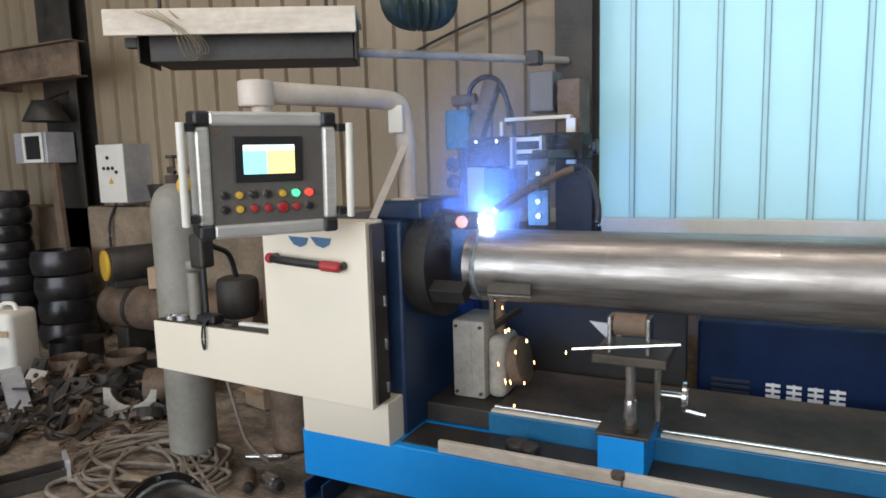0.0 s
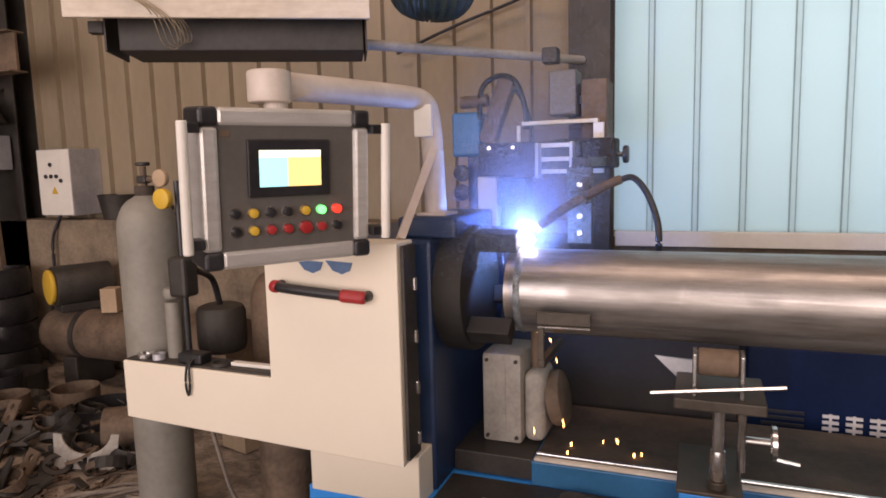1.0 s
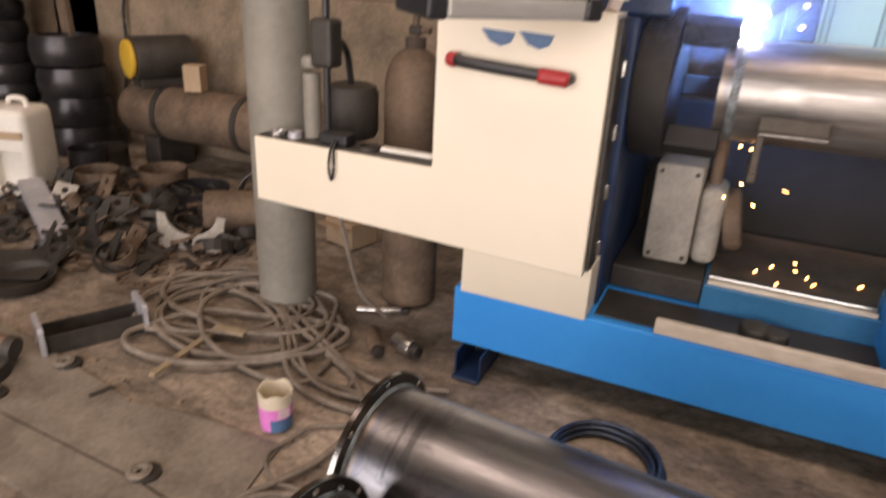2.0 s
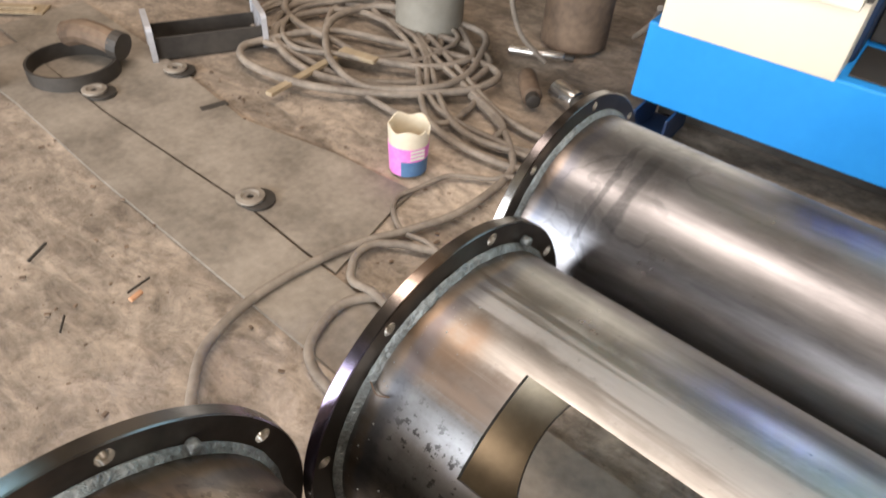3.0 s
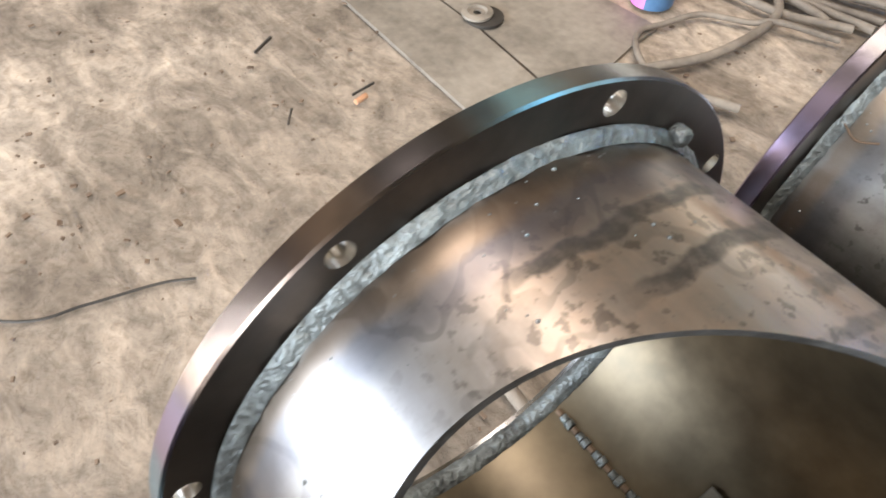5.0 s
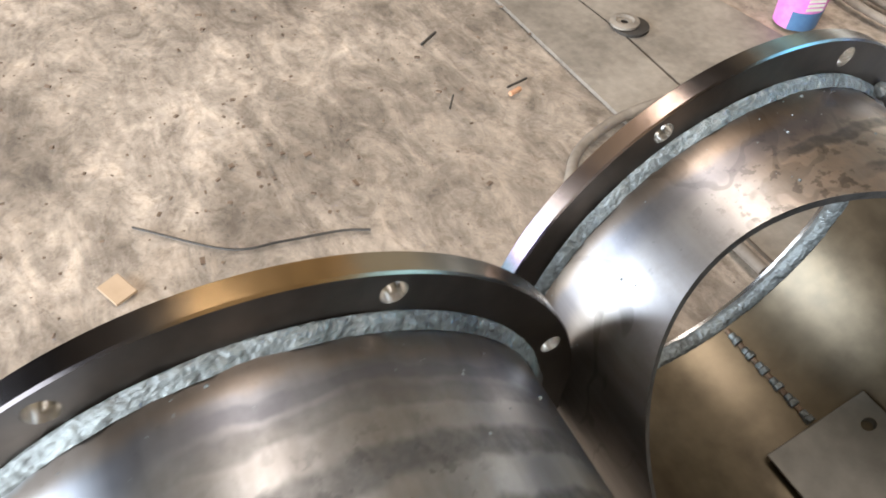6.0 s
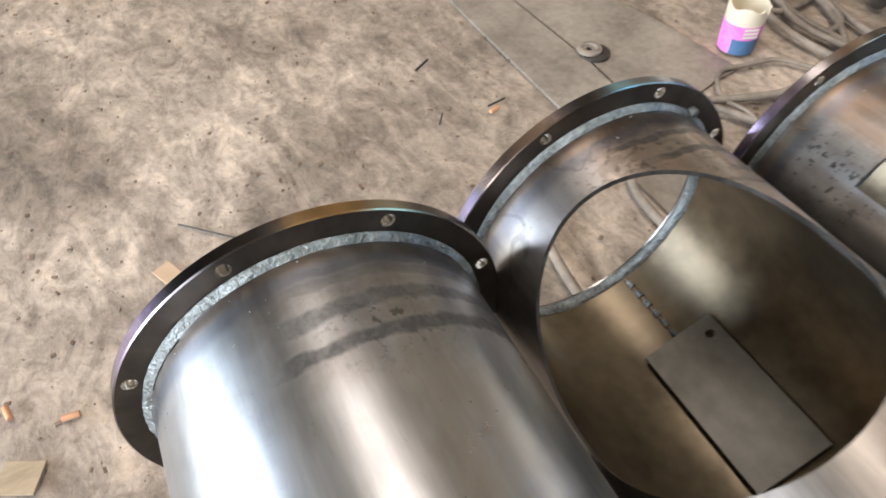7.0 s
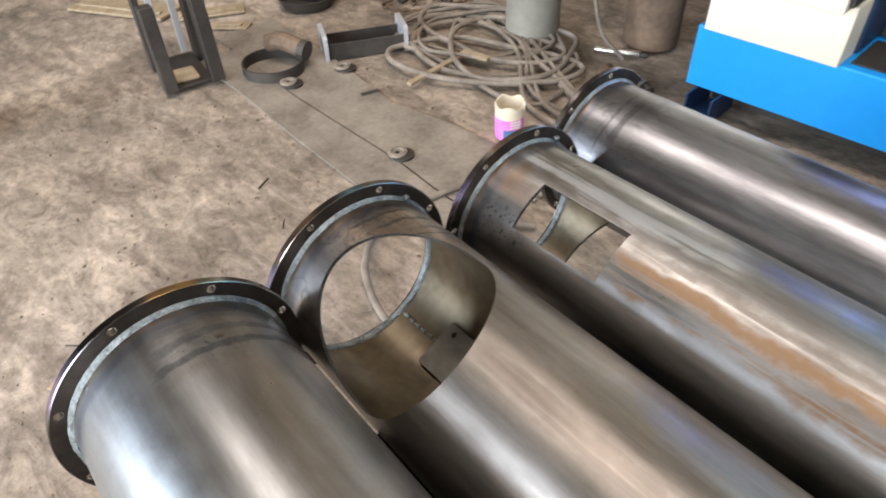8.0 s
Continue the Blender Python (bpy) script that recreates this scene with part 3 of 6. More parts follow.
def hall():
    b = bmesh.new()
    bmesh.ops.create_grid(b, x_segments=120, y_segments=120, size=1.0)
    for v in b.verts:
        v.co = Vector((v.co.x * 9.0, v.co.y * 5.2, 0))
        v.co.z = 0.004 * (noise.noise(v.co * 1.7) - 0.4) - 0.004
    structure("floor", b, CONCRETE, "dusty stained brown concrete workshop floor", 60)
    structure("wall_north", box(-9, -0.62, WALL_Y - 0.2, WALL_Y + 0.24, 0, 1.04, 0.01, bm=box(-0.619, 9, WALL_Y + 0.03, WALL_Y + 0.24, 0, 0.955, 0)), PLASTER, "rough brown plastered low wall under the sheeting")
    structure("wall_north_sheet", corrugated(-9.0, -0.3, 1.041, 6.0, WALL_Y), SHEET, "cream ribbed steel wall sheeting, dusty")
    structure("window_1", corrugated(-0.155, 3.6, 0.99, 4.2, WALL_Y, rib=0.026, depth=0.014, slope=0.006), SKYLIGHT, "translucent pale blue ribbed daylight sheeting")
    win = bpy.data.objects["window_1"].data
    win.materials.append(SKYLIGHT_RIB)
    for poly in win.polygons:
        if abs(poly.normal.x) > 0.3:
            poly.material_index = 1
    structure("wall_north_sheet_east", corrugated(3.6, 9.0, 0.96, 6.0, WALL_Y), SHEET, "cream ribbed steel wall sheeting")
    structure("wall_north_sheet_top", corrugated(-0.12, 3.6, 4.2, 6.0, WALL_Y), SHEET, "cream ribbed steel wall sheeting")
    structure("trim", box(-0.12, 3.7, WALL_Y - 0.06, WALL_Y + 0.025, 0.915, 0.99, 0.004), WHITE_PLASTIC, "dirty white sill strip under the daylight sheeting")
    structure("wall_south", cut(box(-9, 9, -4.7, -4.5, 0, 6, 0), box(-5.2, -0.6, -5.5, -4.0, -0.1, 3.95, 0), box(-0.38, 4.4, -5.5, -4.0, 0.25, 4.9, 0)), DULL_SHEET, "plain workshop wall with a wide doorway and window opening")
    structure("wall_west", box(-9.1, -8.9, -4.7, 4.9, 0, 6, 0), DULL_SHEET, "dull brown steel end wall")
    structure("wall_east", box(8.9, 9.1, -4.7, 4.9, 0, 6, 0), DULL_SHEET, "dull brown steel end wall")
    structure("ceiling", cut(box(-9.1, 9.1, -4.7, 4.9, 6.0, 6.1, 0), box(-4.4, 2.8, 0.8, 2.0, 5.8, 6.3, 0)), SHEET, "sheet steel roof with a rooflight opening")
    for x0, x1, n in ((-0.33, -0.13, "column_east"), (-4.66, -4.25, "column_west")):
        bm = box(x0, x1, WALL_Y - 0.2, WALL_Y - 0.19, 0, 5.98, 0.002)
        box(x0, x1, WALL_Y - 0.03, WALL_Y - 0.02, 0, 5.98, 0.002, bm=bm)
        box((x0 + x1) / 2 - 0.006, (x0 + x1) / 2 + 0.006, WALL_Y - 0.189, WALL_Y - 0.031, 0, 5.98, 0, bm=bm)
        structure(n, bm, DARK_STEEL, "dark steel H-section column against the wall")


hall()


# ---- flanged pipes in a row ----
PIPE_R, BORE_R, FLANGE_R, FLANGE_T, BOLT_R = 0.1343, 0.1283, 0.1588, 0.0116, 0.1488


def ragged(bm, amount):
    for v in bm.verts:
        k = amount * (noise.noise(v.co * 45) + 0.9 * noise.noise(v.co * 190))
        v.co.x += k
        v.co.y *= 1 + k * 6
        v.co.z *= 1 + k * 6
    return bm


def flanged_pipe(m, phase, mat, rim, cutters, label, length=2.7):
    p = thing("flanged_pipe", label, "steel pipe", m, "pipes in a row")
    r = PIPE_R
    tube = lathe([(r, 0.0), (r, length), (BORE_R, length), (BORE_R, 0.0)], 128, ALONG_X)
    if cutters:
        tube = cut(tube, *cutters)
    t = part("tube", tube, mat, p, smooth=30)
    t.data.materials.append(INNER)
    t.data.materials.append(CUT_EDGE)
    for poly in t.data.polygons:
        c = poly.center
        q = math.hypot(c.y, c.z)
        radial = (poly.normal.y * c.y + poly.normal.z * c.z) / q
        if radial < -0.5 and abs(q - BORE_R) < 0.002:
            poly.material_index = 1
        elif radial < 0.93 and 0.001 < c.x < length - 0.001:
            poly.material_index = 2
    spots = [(BOLT_R * math.cos(radians(phase + 45 * k)), BOLT_R * math.sin(radians(phase + 45 * k))) for k in range(8)]
    holes = [rod((-0.05, y, z), (0.05, y, z), 0.0056, 20) for y, z in spots]
    fl = cut(lathe([(BORE_R, 0.0), (FLANGE_R - 0.001, 0.0), (FLANGE_R, 0.001), (FLANGE_R, FLANGE_T - 0.001), (FLANGE_R - 0.001, FLANGE_T), (r + 0.0005, FLANGE_T), (r + 0.0005, FLANGE_T - 0.002), (BORE_R, FLANGE_T - 0.002)], 160, Matrix.Translation((-FLANGE_T, 0, 0)) @ ALONG_X), *holes)
    f = part("flange", fl, rim, p, "turned steel flange with heat tints and eight bolt holes", smooth=30)
    f.data.materials.append(FLANGE_FACE)
    f.data.materials.append(CHROME)
    for poly in f.data.polygons:
        if poly.normal.x > 0.9:
            poly.material_index = 1
        elif abs(poly.normal.x) < 0.3 and BORE_R + 0.008 < math.hypot(poly.center.y, poly.center.z) < FLANGE_R - 0.003:
            poly.material_index = 2
    bead = lathe([(r + 0.0004, 0.0006), (r + 0.0055, 0.0006), (r + 0.0053, 0.0019), (r + 0.0034, 0.0036), (r + 0.0021, 0.0049), (r + 0.0004, 0.006)], 220, ALONG_X)
    part("weld_bead", ragged(bead, 0.0011), WELD, p, "pale grey fillet weld round the flange", smooth=60)
    root = lathe([(BORE_R - 0.0004, -0.009), (BORE_R - 0.0004, 0.004), (BORE_R - 0.0026, 0.002), (BORE_R - 0.0046, -0.003), (BORE_R - 0.0026, -0.008)], 180, ALONG_X)
    part("root_bead", ragged(root, 0.0008), WELD, p, "pale blue-grey weld inside the flange bore", smooth=60)
    return p


def spatter(p, seed, count, reach, half_turn):
    """Small beads of weld spatter stuck to the pipe near its flange."""
    rnd = random.Random(seed)
    bm = bmesh.new()
    for _ in range(count):
        a, x, q = radians(rnd.uniform(-half_turn, half_turn) + 12), 0.008 + reach * rnd.random() ** 1.6, 0.0003 + 0.0007 * rnd.random() ** 3
        b = bmesh.new()
        bmesh.ops.create_icosphere(b, subdivisions=1, radius=q, matrix=Matrix.Translation((x, -PIPE_R * math.sin(a), PIPE_R * math.cos(a))))
        join(bm, b)
    tagged(part("weld_spatter", bm, WELD, p, smooth=60), kind="stuff")


def pipe_row():
    yaw, pitch = -5.19, -1.24
    hole = rod((0.18, 0, 0.0), (0.18, -0.15, 0.26), 0.121, 128)
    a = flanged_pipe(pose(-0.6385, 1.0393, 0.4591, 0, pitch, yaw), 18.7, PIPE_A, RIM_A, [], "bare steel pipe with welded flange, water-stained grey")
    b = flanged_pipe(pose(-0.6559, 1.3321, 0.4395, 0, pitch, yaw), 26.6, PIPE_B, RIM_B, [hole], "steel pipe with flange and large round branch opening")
    slot = box(0.094, 0.256, -0.041, 0.041, 0.05, 0.3, 0, m=pose(0, 0, 0, 35.3, 0, 0))
    under = rod((0.178, 0, 0), (0.178, 0.21, -0.3), 0.116, 96)
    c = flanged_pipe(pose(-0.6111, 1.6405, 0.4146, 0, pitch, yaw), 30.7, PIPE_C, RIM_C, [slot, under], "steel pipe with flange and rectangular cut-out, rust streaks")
    d = flanged_pipe(pose(-0.664, 1.955, 0.386, 0, -0.5, -4.75), 40, PIPE_D, RIM_D, [], "dark steel pipe with flange and scorched end")
    for p, seed, count in ((a, 1, 40), (b, 2, 60), (c, 3, 60), (d, 4, 30)):
        spatter(p, seed, count, 0.045, 75)
    part("weld_lump", rod((0.0, 0.0885, 0.1095), (0.009, 0.0885, 0.1095), 0.0045, 10, 0.002), WELD, b, smooth=60)
    part("weld_lump", rod((0.0, 0.0805, 0.1185), (0.009, 0.0805, 0.1185), 0.0045, 10, 0.002), WELD, c, smooth=60)
    part("wire_end", hose([(0.004, -0.0995, 0.0945), (0.014, -0.103, 0.092), (0.024, -0.1005, 0.0955)], 0.0006, 6), RUSTY, c)
    # unseen bench added to hold the pipes; its black deck darkens their gaps
    bench = thing("added_bench", "unseen low bench added under the pipes, its black deck darkening their gaps", "bench", pose(-0.6559, 1.3321, 0.3033, 0, pitch, yaw) @ pose(0, 0, 0, -3.85, 0, 0))
    part("deck", box(0.16, 2.68, -0.48, 0.3, -0.013, -0.003, 0.002), BLACK_STEEL, bench)
    for y in (-0.47, 0.29):
        part("side_rail", box(0.16, 2.68, y - 0.012, y + 0.012, -0.09, -0.0135, 0.003), BLACK_STEEL, bench)
    for x in (0.62, 2.45):
        part("cross_beam", box(x - 0.03, x + 0.03, -0.455, 0.75, -0.1, -0.0135, 0.003), BLACK_STEEL, bench)
        part("rest", box(x - 0.03, x + 0.03, 0.32, 0.75, -0.013, -0.004, 0.002), BLACK_STEEL, bench)
        for y in (-0.44, 0.7):
            part("leg", box(x - 0.025, x + 0.025, y - 0.025, y + 0.025, -0.36, -0.1005, 0.003), BLACK_STEEL, bench)


pipe_row()


# ---- the welding machine ----
def machine():
    base = thing("machine_base", "long bright blue steel machine base on the floor", "machine base", pose(0, 0, 0))
    part("beam", box(-0.925, 3.4, 2.87, 3.75, 0.088, 0.285, 0.006), BLUE, base)
    # added dark block makes the shade in the gap under the base
    part("shade_block", box(-0.88, 3.4, 3.0, 3.7, 0.0, 0.086, 0.002), DARK_STEEL, base, "added dark block standing for the shade under the base")
    part("upper_beam", box(-0.21, 3.4, 3.1, 3.65, 0.286, 0.37, 0.005), SHADED_BLUE, base)
    part("bed_block", box(-0.488, -0.212, 3.12, 3.62, 0.291, 0.366, 0.004), DARK_STEEL, base, "dark oily bed under the motor")
    part("deck", box(-0.485, 3.4, 2.9, 3.095, 0.286, 0.29, 0.001), DARK_STEEL, base, "oily dark deck plate")
    for x in (-0.84, 0.7, 2.2):
        bm = box(x - 0.045, x + 0.045, 2.79, 2.98, 0.0, 0.01, 0.002)
        box(x - 0.045, x - 0.038, 2.81, 2.98, 0.011, 0.087, 0.002, bm=bm)
        box(x + 0.038, x + 0.045, 2.81, 2.98, 0.011, 0.087, 0.002, bm=bm)
        part("foot", bm, NAVY, base)
    for x0, x1 in ((-0.31, 0.34), (0.345, 1.2), (1.205, 2.2)):
        part("front_strip", box(x0, x1, 2.862, 2.885, 0.291, 0.334, 0.003), WORN_CREAM, base, "cream guard strip along the front edge")
    for x0, x1 in ((-0.2, 0.248), (0.424, 3.4)):
        part("edge_strip", box(x0, x1, 3.102, 3.124, 0.371, 0.381, 0.002), WORN_CREAM, base, "worn cream strip along the tray edge")
        part("rail", box(x0, x1, 3.13, 3.146, 0.371, 0.388, 0.003), CHROME, base, "bright ground steel rail")
    # added panel hides the lit wall and stands for the darkness there
    part("dark_backing", box(-0.488, 0.44, 3.7, 3.745, 0.286, 0.82, 0.006), BLACK_STEEL, base, "added dark panel standing for the darkness behind the bed")
    part("drip_tray", box(-0.2, 3.4, 3.16, 3.64, 0.371, 0.376, 0.001), DUST, base, "brown dusty tray")

    hs = thing("headstock", "dark blue painted headstock housing", "headstock", pose(0, 0, 0.286))
    part("housing", box(-0.92, -0.49, 2.96, 3.62, 0, 0.83, 0.012), NAVY, hs)
    part("top_box", box(-0.62, -0.42, 3.0, 3.4, 0.831, 0.9, 0.01), NAVY, hs)

    cab = thing("control_cabinet", "cream sheet-steel machine cabinet with side shelf", "cabinet", pose(0, 0, 0))
    part("body", prism([(-1.595, 0.488), (-0.51, 0.455), (-0.51, 1.13), (-0.97, 1.13), (-0.97, 0.69), (-1.595, 0.695)], 2.757, 2.87, 0.004), CREAM, cab)
    part("lower_cover", box(-0.893, -0.5, 2.842, 2.955, 0.287, 0.452, 0.004), CREAM, cab)
    part("side_rail", box(-0.508, -0.497, 2.775, 2.86, 0.47, 1.12, 0.002), DARK_STEEL, cab, "dark side edge with screws")
    for z in (0.52, 0.68, 0.84, 1.0):
        part("hinge", rod((-0.494, 2.84, z - 0.02), (-0.494, 2.84, z + 0.02), 0.008, 12, 0.002), CHROME, cab)
    h = part("handle", hose([(-0.905, 2.757, 0.995), (-0.9, 2.725, 0.995), (-0.86, 2.715, 0.992), (-0.76, 2.713, 0.985), (-0.65, 2.715, 0.978), (-0.61, 2.725, 0.974), (-0.605, 2.757, 0.974)], 0.0155, 14), BLACK_PLASTIC, cab, "black bar handle with red ends")
    part("end_cap", rod((-0.675, 2.714, 0.979), (-0.597, 2.724, 0.973), 0.0195, 18, 0.008), RED, h)
    part("end_cap", rod((-0.92, 2.727, 0.996), (-0.893, 2.721, 0.994), 0.0195, 18, 0.007), RED, h)
    for x in (-0.8, -0.7):
        part("emblem", prism([(x - 0.045, 1.075), (x + 0.045, 1.07), (x + 0.035, 1.045), (x + 0.01, 1.035), (x - 0.02, 1.045)], 2.753, 2.757), LABEL_BLUE, cab, "blue emblem shape")
    part("shelf_lip", box(-1.59, -0.975, 2.765, 2.865, 0.692, 0.7, 0.002), DARK_STEEL, cab, "dark shelf top")


machine()


def chuck_and_work():
    ch = thing("chuck", "dark three-jaw rotating chuck on the headstock", "chuck", pose(-0.49, 3.16, 0.935))
    part("body", rod((0.001, 0, 0), (0.1, 0, 0), 0.21, 64, 0.008), BLACK_STEEL, ch, smooth=30)
    for k in range(3):
        a = radians(90 + 120 * k)
        part("jaw", box(0.101, 0.24, 0.137, 0.2, -0.03, 0.03, 0.004, m=Matrix.Rotation(a, 4, "X")), BLACK_STEEL, ch)
    w = thing("work_pipe", "long bare steel pipe turning in the chuck", "steel pipe", pose(-0.275, 3.16, 0.935))
    part("tube", lathe([(0.136, 0), (0.136, 3.5), (0.13, 3.5), (0.13, 0)], 96, ALONG_X), PIPE, w, smooth=30)
    part("hot_ring", lathe([(0.1365, 0.03), (0.139, 0.036), (0.139, 0.048), (0.1365, 0.052)], 96, ALONG_X), WELD, w, smooth=60)
    return ch, w


chuck, work = chuck_and_work()


def steady_rest():
    s = thing("steady_rest", "blue carriage with steel post and support roller", "pipe support", pose(0, 0, 0.29))
    z = -0.29
    part("carriage", box(0.258, 0.405, 2.89, 3.2, 0.001, 0.44 + z, 0.004), BLUE, s)
    part("top_plate", box(0.25, 0.42, 2.885, 3.21, 0.441 + z, 0.452 + z, 0.003), OILY_STEEL, s)
    part("post", rod((0.355, 2.925, 0.453 + z), (0.355, 2.925, 0.68 + z), 0.016, 24), CHROME, s)
    part("guide_post", rod((0.42, 3.05, 0.453 + z), (0.42, 3.05, 0.68 + z), 0.012, 24), CHROME, s)
    part("cradle", box(0.24, 0.47, 2.88, 3.12, 0.681 + z, 0.712 + z, 0.004), OILY_STEEL, s)
    part("post_collar", rod((0.355, 2.925, 0.453 + z), (0.355, 2.925, 0.475 + z), 0.026, 24, 0.003), OILY_STEEL, s)
    part("post_sleeve", rod((0.355, 2.925, 0.476 + z), (0.355, 2.925, 0.56 + z), 0.02, 24, 0.002), CHROME, s, smooth=30)
    for x in (0.292, 0.41):
        part("cheek", box(x - 0.006, x + 0.006, 2.9, 2.98, 0.713 + z, 0.83 + z, 0.003), CHROME, s)
    part("roller", rod((0.3, 2.945, 0.8 + z), (0.402, 2.945, 0.8 + z), 0.037, 32, 0.005), RUSTY, s, "worn steel roller", smooth=30)
    part("tommy_bar", rod((0.182, 2.872, 0.722 + z), (0.51, 2.872, 0.768 + z), 0.0055, 12), CHROME, s)
    part("clamp_screw", rod((0.43, 3.07, 0.54 + z), (0.5, 3.07, 0.54 + z), 0.012, 16), CHROME, s)
    hw = part("hand_wheel", lathe([(0.03, -0.006), (0.05, -0.006), (0.05, 0.006), (0.03, 0.006)], 32, Matrix.Translation((0.505, 3.07, 0.54 + z)) @ ALONG_X), CHROME, s, smooth=30)
    part("crank", rod((0.511, 3.05, 0.5 + z), (0.57, 3.05, 0.492 + z), 0.006, 12), CHROME, hw)
    part("gusset", prism([(0.175, 0.756 + z), (0.285, 0.75 + z), (0.285, 0.66 + z), (0.255, 0.68 + z)], 3.121, 3.13), GALVANISED, s, "pale cut gusset plate")
    part("clamp_knob", rod((0.33, 2.87, 0.315 + z), (0.33, 2.87, 0.335 + z), 0.024, 20, 0.004), RUSTY, s)


steady_rest()


def control_panel():
    m = pose(-0.635, 2.43, 1.305, 4, 0, 55.2)
    p = thing("operator_console", "grey operator panel with lit screen and push-buttons", "operator console", m)
    W, H, D = 0.21, 0.186, 0.06
    part("housing", box(-W + 0.02, W - 0.02, 0.0, 2 * D, -H + 0.02, H - 0.02, 0.006), DARK_STEEL, p)
    part("face", box(-W + 0.035, W - 0.035, -0.004, -0.0005, -H + 0.035, H - 0.035, 0.001), GREY_PAINT, p, "dark grey panel face")
    for sx in (-1, 1):
        part("frame_bar", box(sx * (W - 0.02) - 0.021, sx * (W - 0.02) + 0.021, -0.014, 2 * D, -H + 0.042, H - 0.042, 0.009), ALU, p, "aluminium edge profile")
        for sz in (-1, 1):
            part("corner_cap", box(sx * (W - 0.02) - 0.023, sx * (W - 0.02) + 0.023, -0.017, 2 * D + 0.002, sz * (H - 0.02) - 0.022, sz * (H - 0.02) + 0.022, 0.01, seg=3), BLACK_PLASTIC, p, "black corner cap")
        part("grip", rod((sx * (W + 0.04), -0.03, -H + 0.045), (sx * (W + 0.04), -0.03, H - 0.03), 0.012, 16, 0.003), WHITE_PLASTIC, p, "white grip bar")
        for z in (-H + 0.065, H - 0.045):
            part("grip_mount", box(min(sx * (W + 0.002), sx * (W + 0.042)), max(sx * (W + 0.002), sx * (W + 0.042)), -0.03, 0.01, z - 0.012, z + 0.012, 0.003), BLACK_PLASTIC, p)
    for sz in (-1, 1):
        part("frame_bar", box(-W + 0.04, W - 0.04, -0.012, 2 * D, sz * (H - 0.02) - 0.021, sz * (H - 0.02) + 0.021, 0.009), ALU, p, "aluminium edge profile")
    sc = part("screen", box(-0.105, 0.1, -0.016, -0.0045, -0.02, 0.115, 0.003), BLACK_PLASTIC, p, "black bezel of the touch screen")
    x0, x1, z0, z1 = -0.078, 0.076, 0.004, 0.09
    def tile(a, b, c, d, mat):
        part("display_field", box(x0 + a * (x1 - x0), x0 + b * (x1 - x0), -0.0175, -0.0165, z0 + c * (z1 - z0), z0 + d * (z1 - z0), 0), mat, sc)
    tile(0, 0.45, 0, 0.8, SCREEN_CYAN)
    tile(0.452, 1, 0, 0.8, SCREEN_YELLOW)
    tile(0, 1, 0.802, 1, SCREEN_WHITE)
    rows = ((-0.058, (BLACK_PLASTIC, YELLOW, BLACK_PLASTIC, BLACK_PLASTIC, YELLOW, GREEN_GLOW, RED_GLOW)), (-0.1, (BLACK_PLASTIC, YELLOW, RED, RED, RED, RED, BLACK_PLASTIC)))
    for z, mats in rows:
        for k, mt in enumerate(mats):
            x = -0.135 + k * 0.042 + (0.004 if k > 3 else 0)
            r = 0.0155 if (z < -0.08 and k == 4) else 0.011
            b = part("push_button", rod((x, -0.018, z), (x, -0.0045, z), r, 20, 0.003), mt, p, smooth=40)
            part("collar", lathe([(r + 0.0005, -0.001), (r + 0.004, -0.001), (r + 0.004, 0.004), (r + 0.0005, 0.004)], 20, Matrix.Translation((x, -0.0055, z)) @ Matrix.Rotation(radians(-90), 4, "X")), CHROME, b)
    part("maker_mark", box(-0.165, -0.14, -0.0055, -0.0042, 0.12, 0.136, 0.001), RUSTY, p)

    a = thing("support_arm", "cream tubular cantilever arm holding the panel", "arm", pose(0, 0, 0))
    part("joint", rod((-0.72, 2.49, 1.515), (-0.72, 2.49, 1.595), 0.055, 28, 0.008), ARM, a, smooth=30)
    part("boom", hose([(-0.72, 2.49, 1.56), (-0.67, 2.66, 1.562), (-0.57, 2.98, 1.562), (-0.54, 3.05, 1.55), (-0.53, 3.075, 1.51), (-0.522, 3.08, 1.4), (-0.515, 3.08, 1.19)], 0.036, 18), ARM, a, smooth=50)
    part("drop_tube", rod((-0.71, 2.5, 1.48), (-0.71, 2.5, 1.53), 0.03, 20), ARM, a)
    part("bolt_plate", box(-0.56, -0.5, 3.02, 3.035, 1.44, 1.54, 0.003), WHITE_PLASTIC, a)
    part("strut", rod((-0.545, 2.86, 1.131), (-0.512, 3.06, 1.4), 0.018, 4), ARM, a)
    part("foot_plate", box(-0.56, -0.46, 3.02, 3.14, 1.187, 1.197, 0.003), ARM, a)


control_panel()


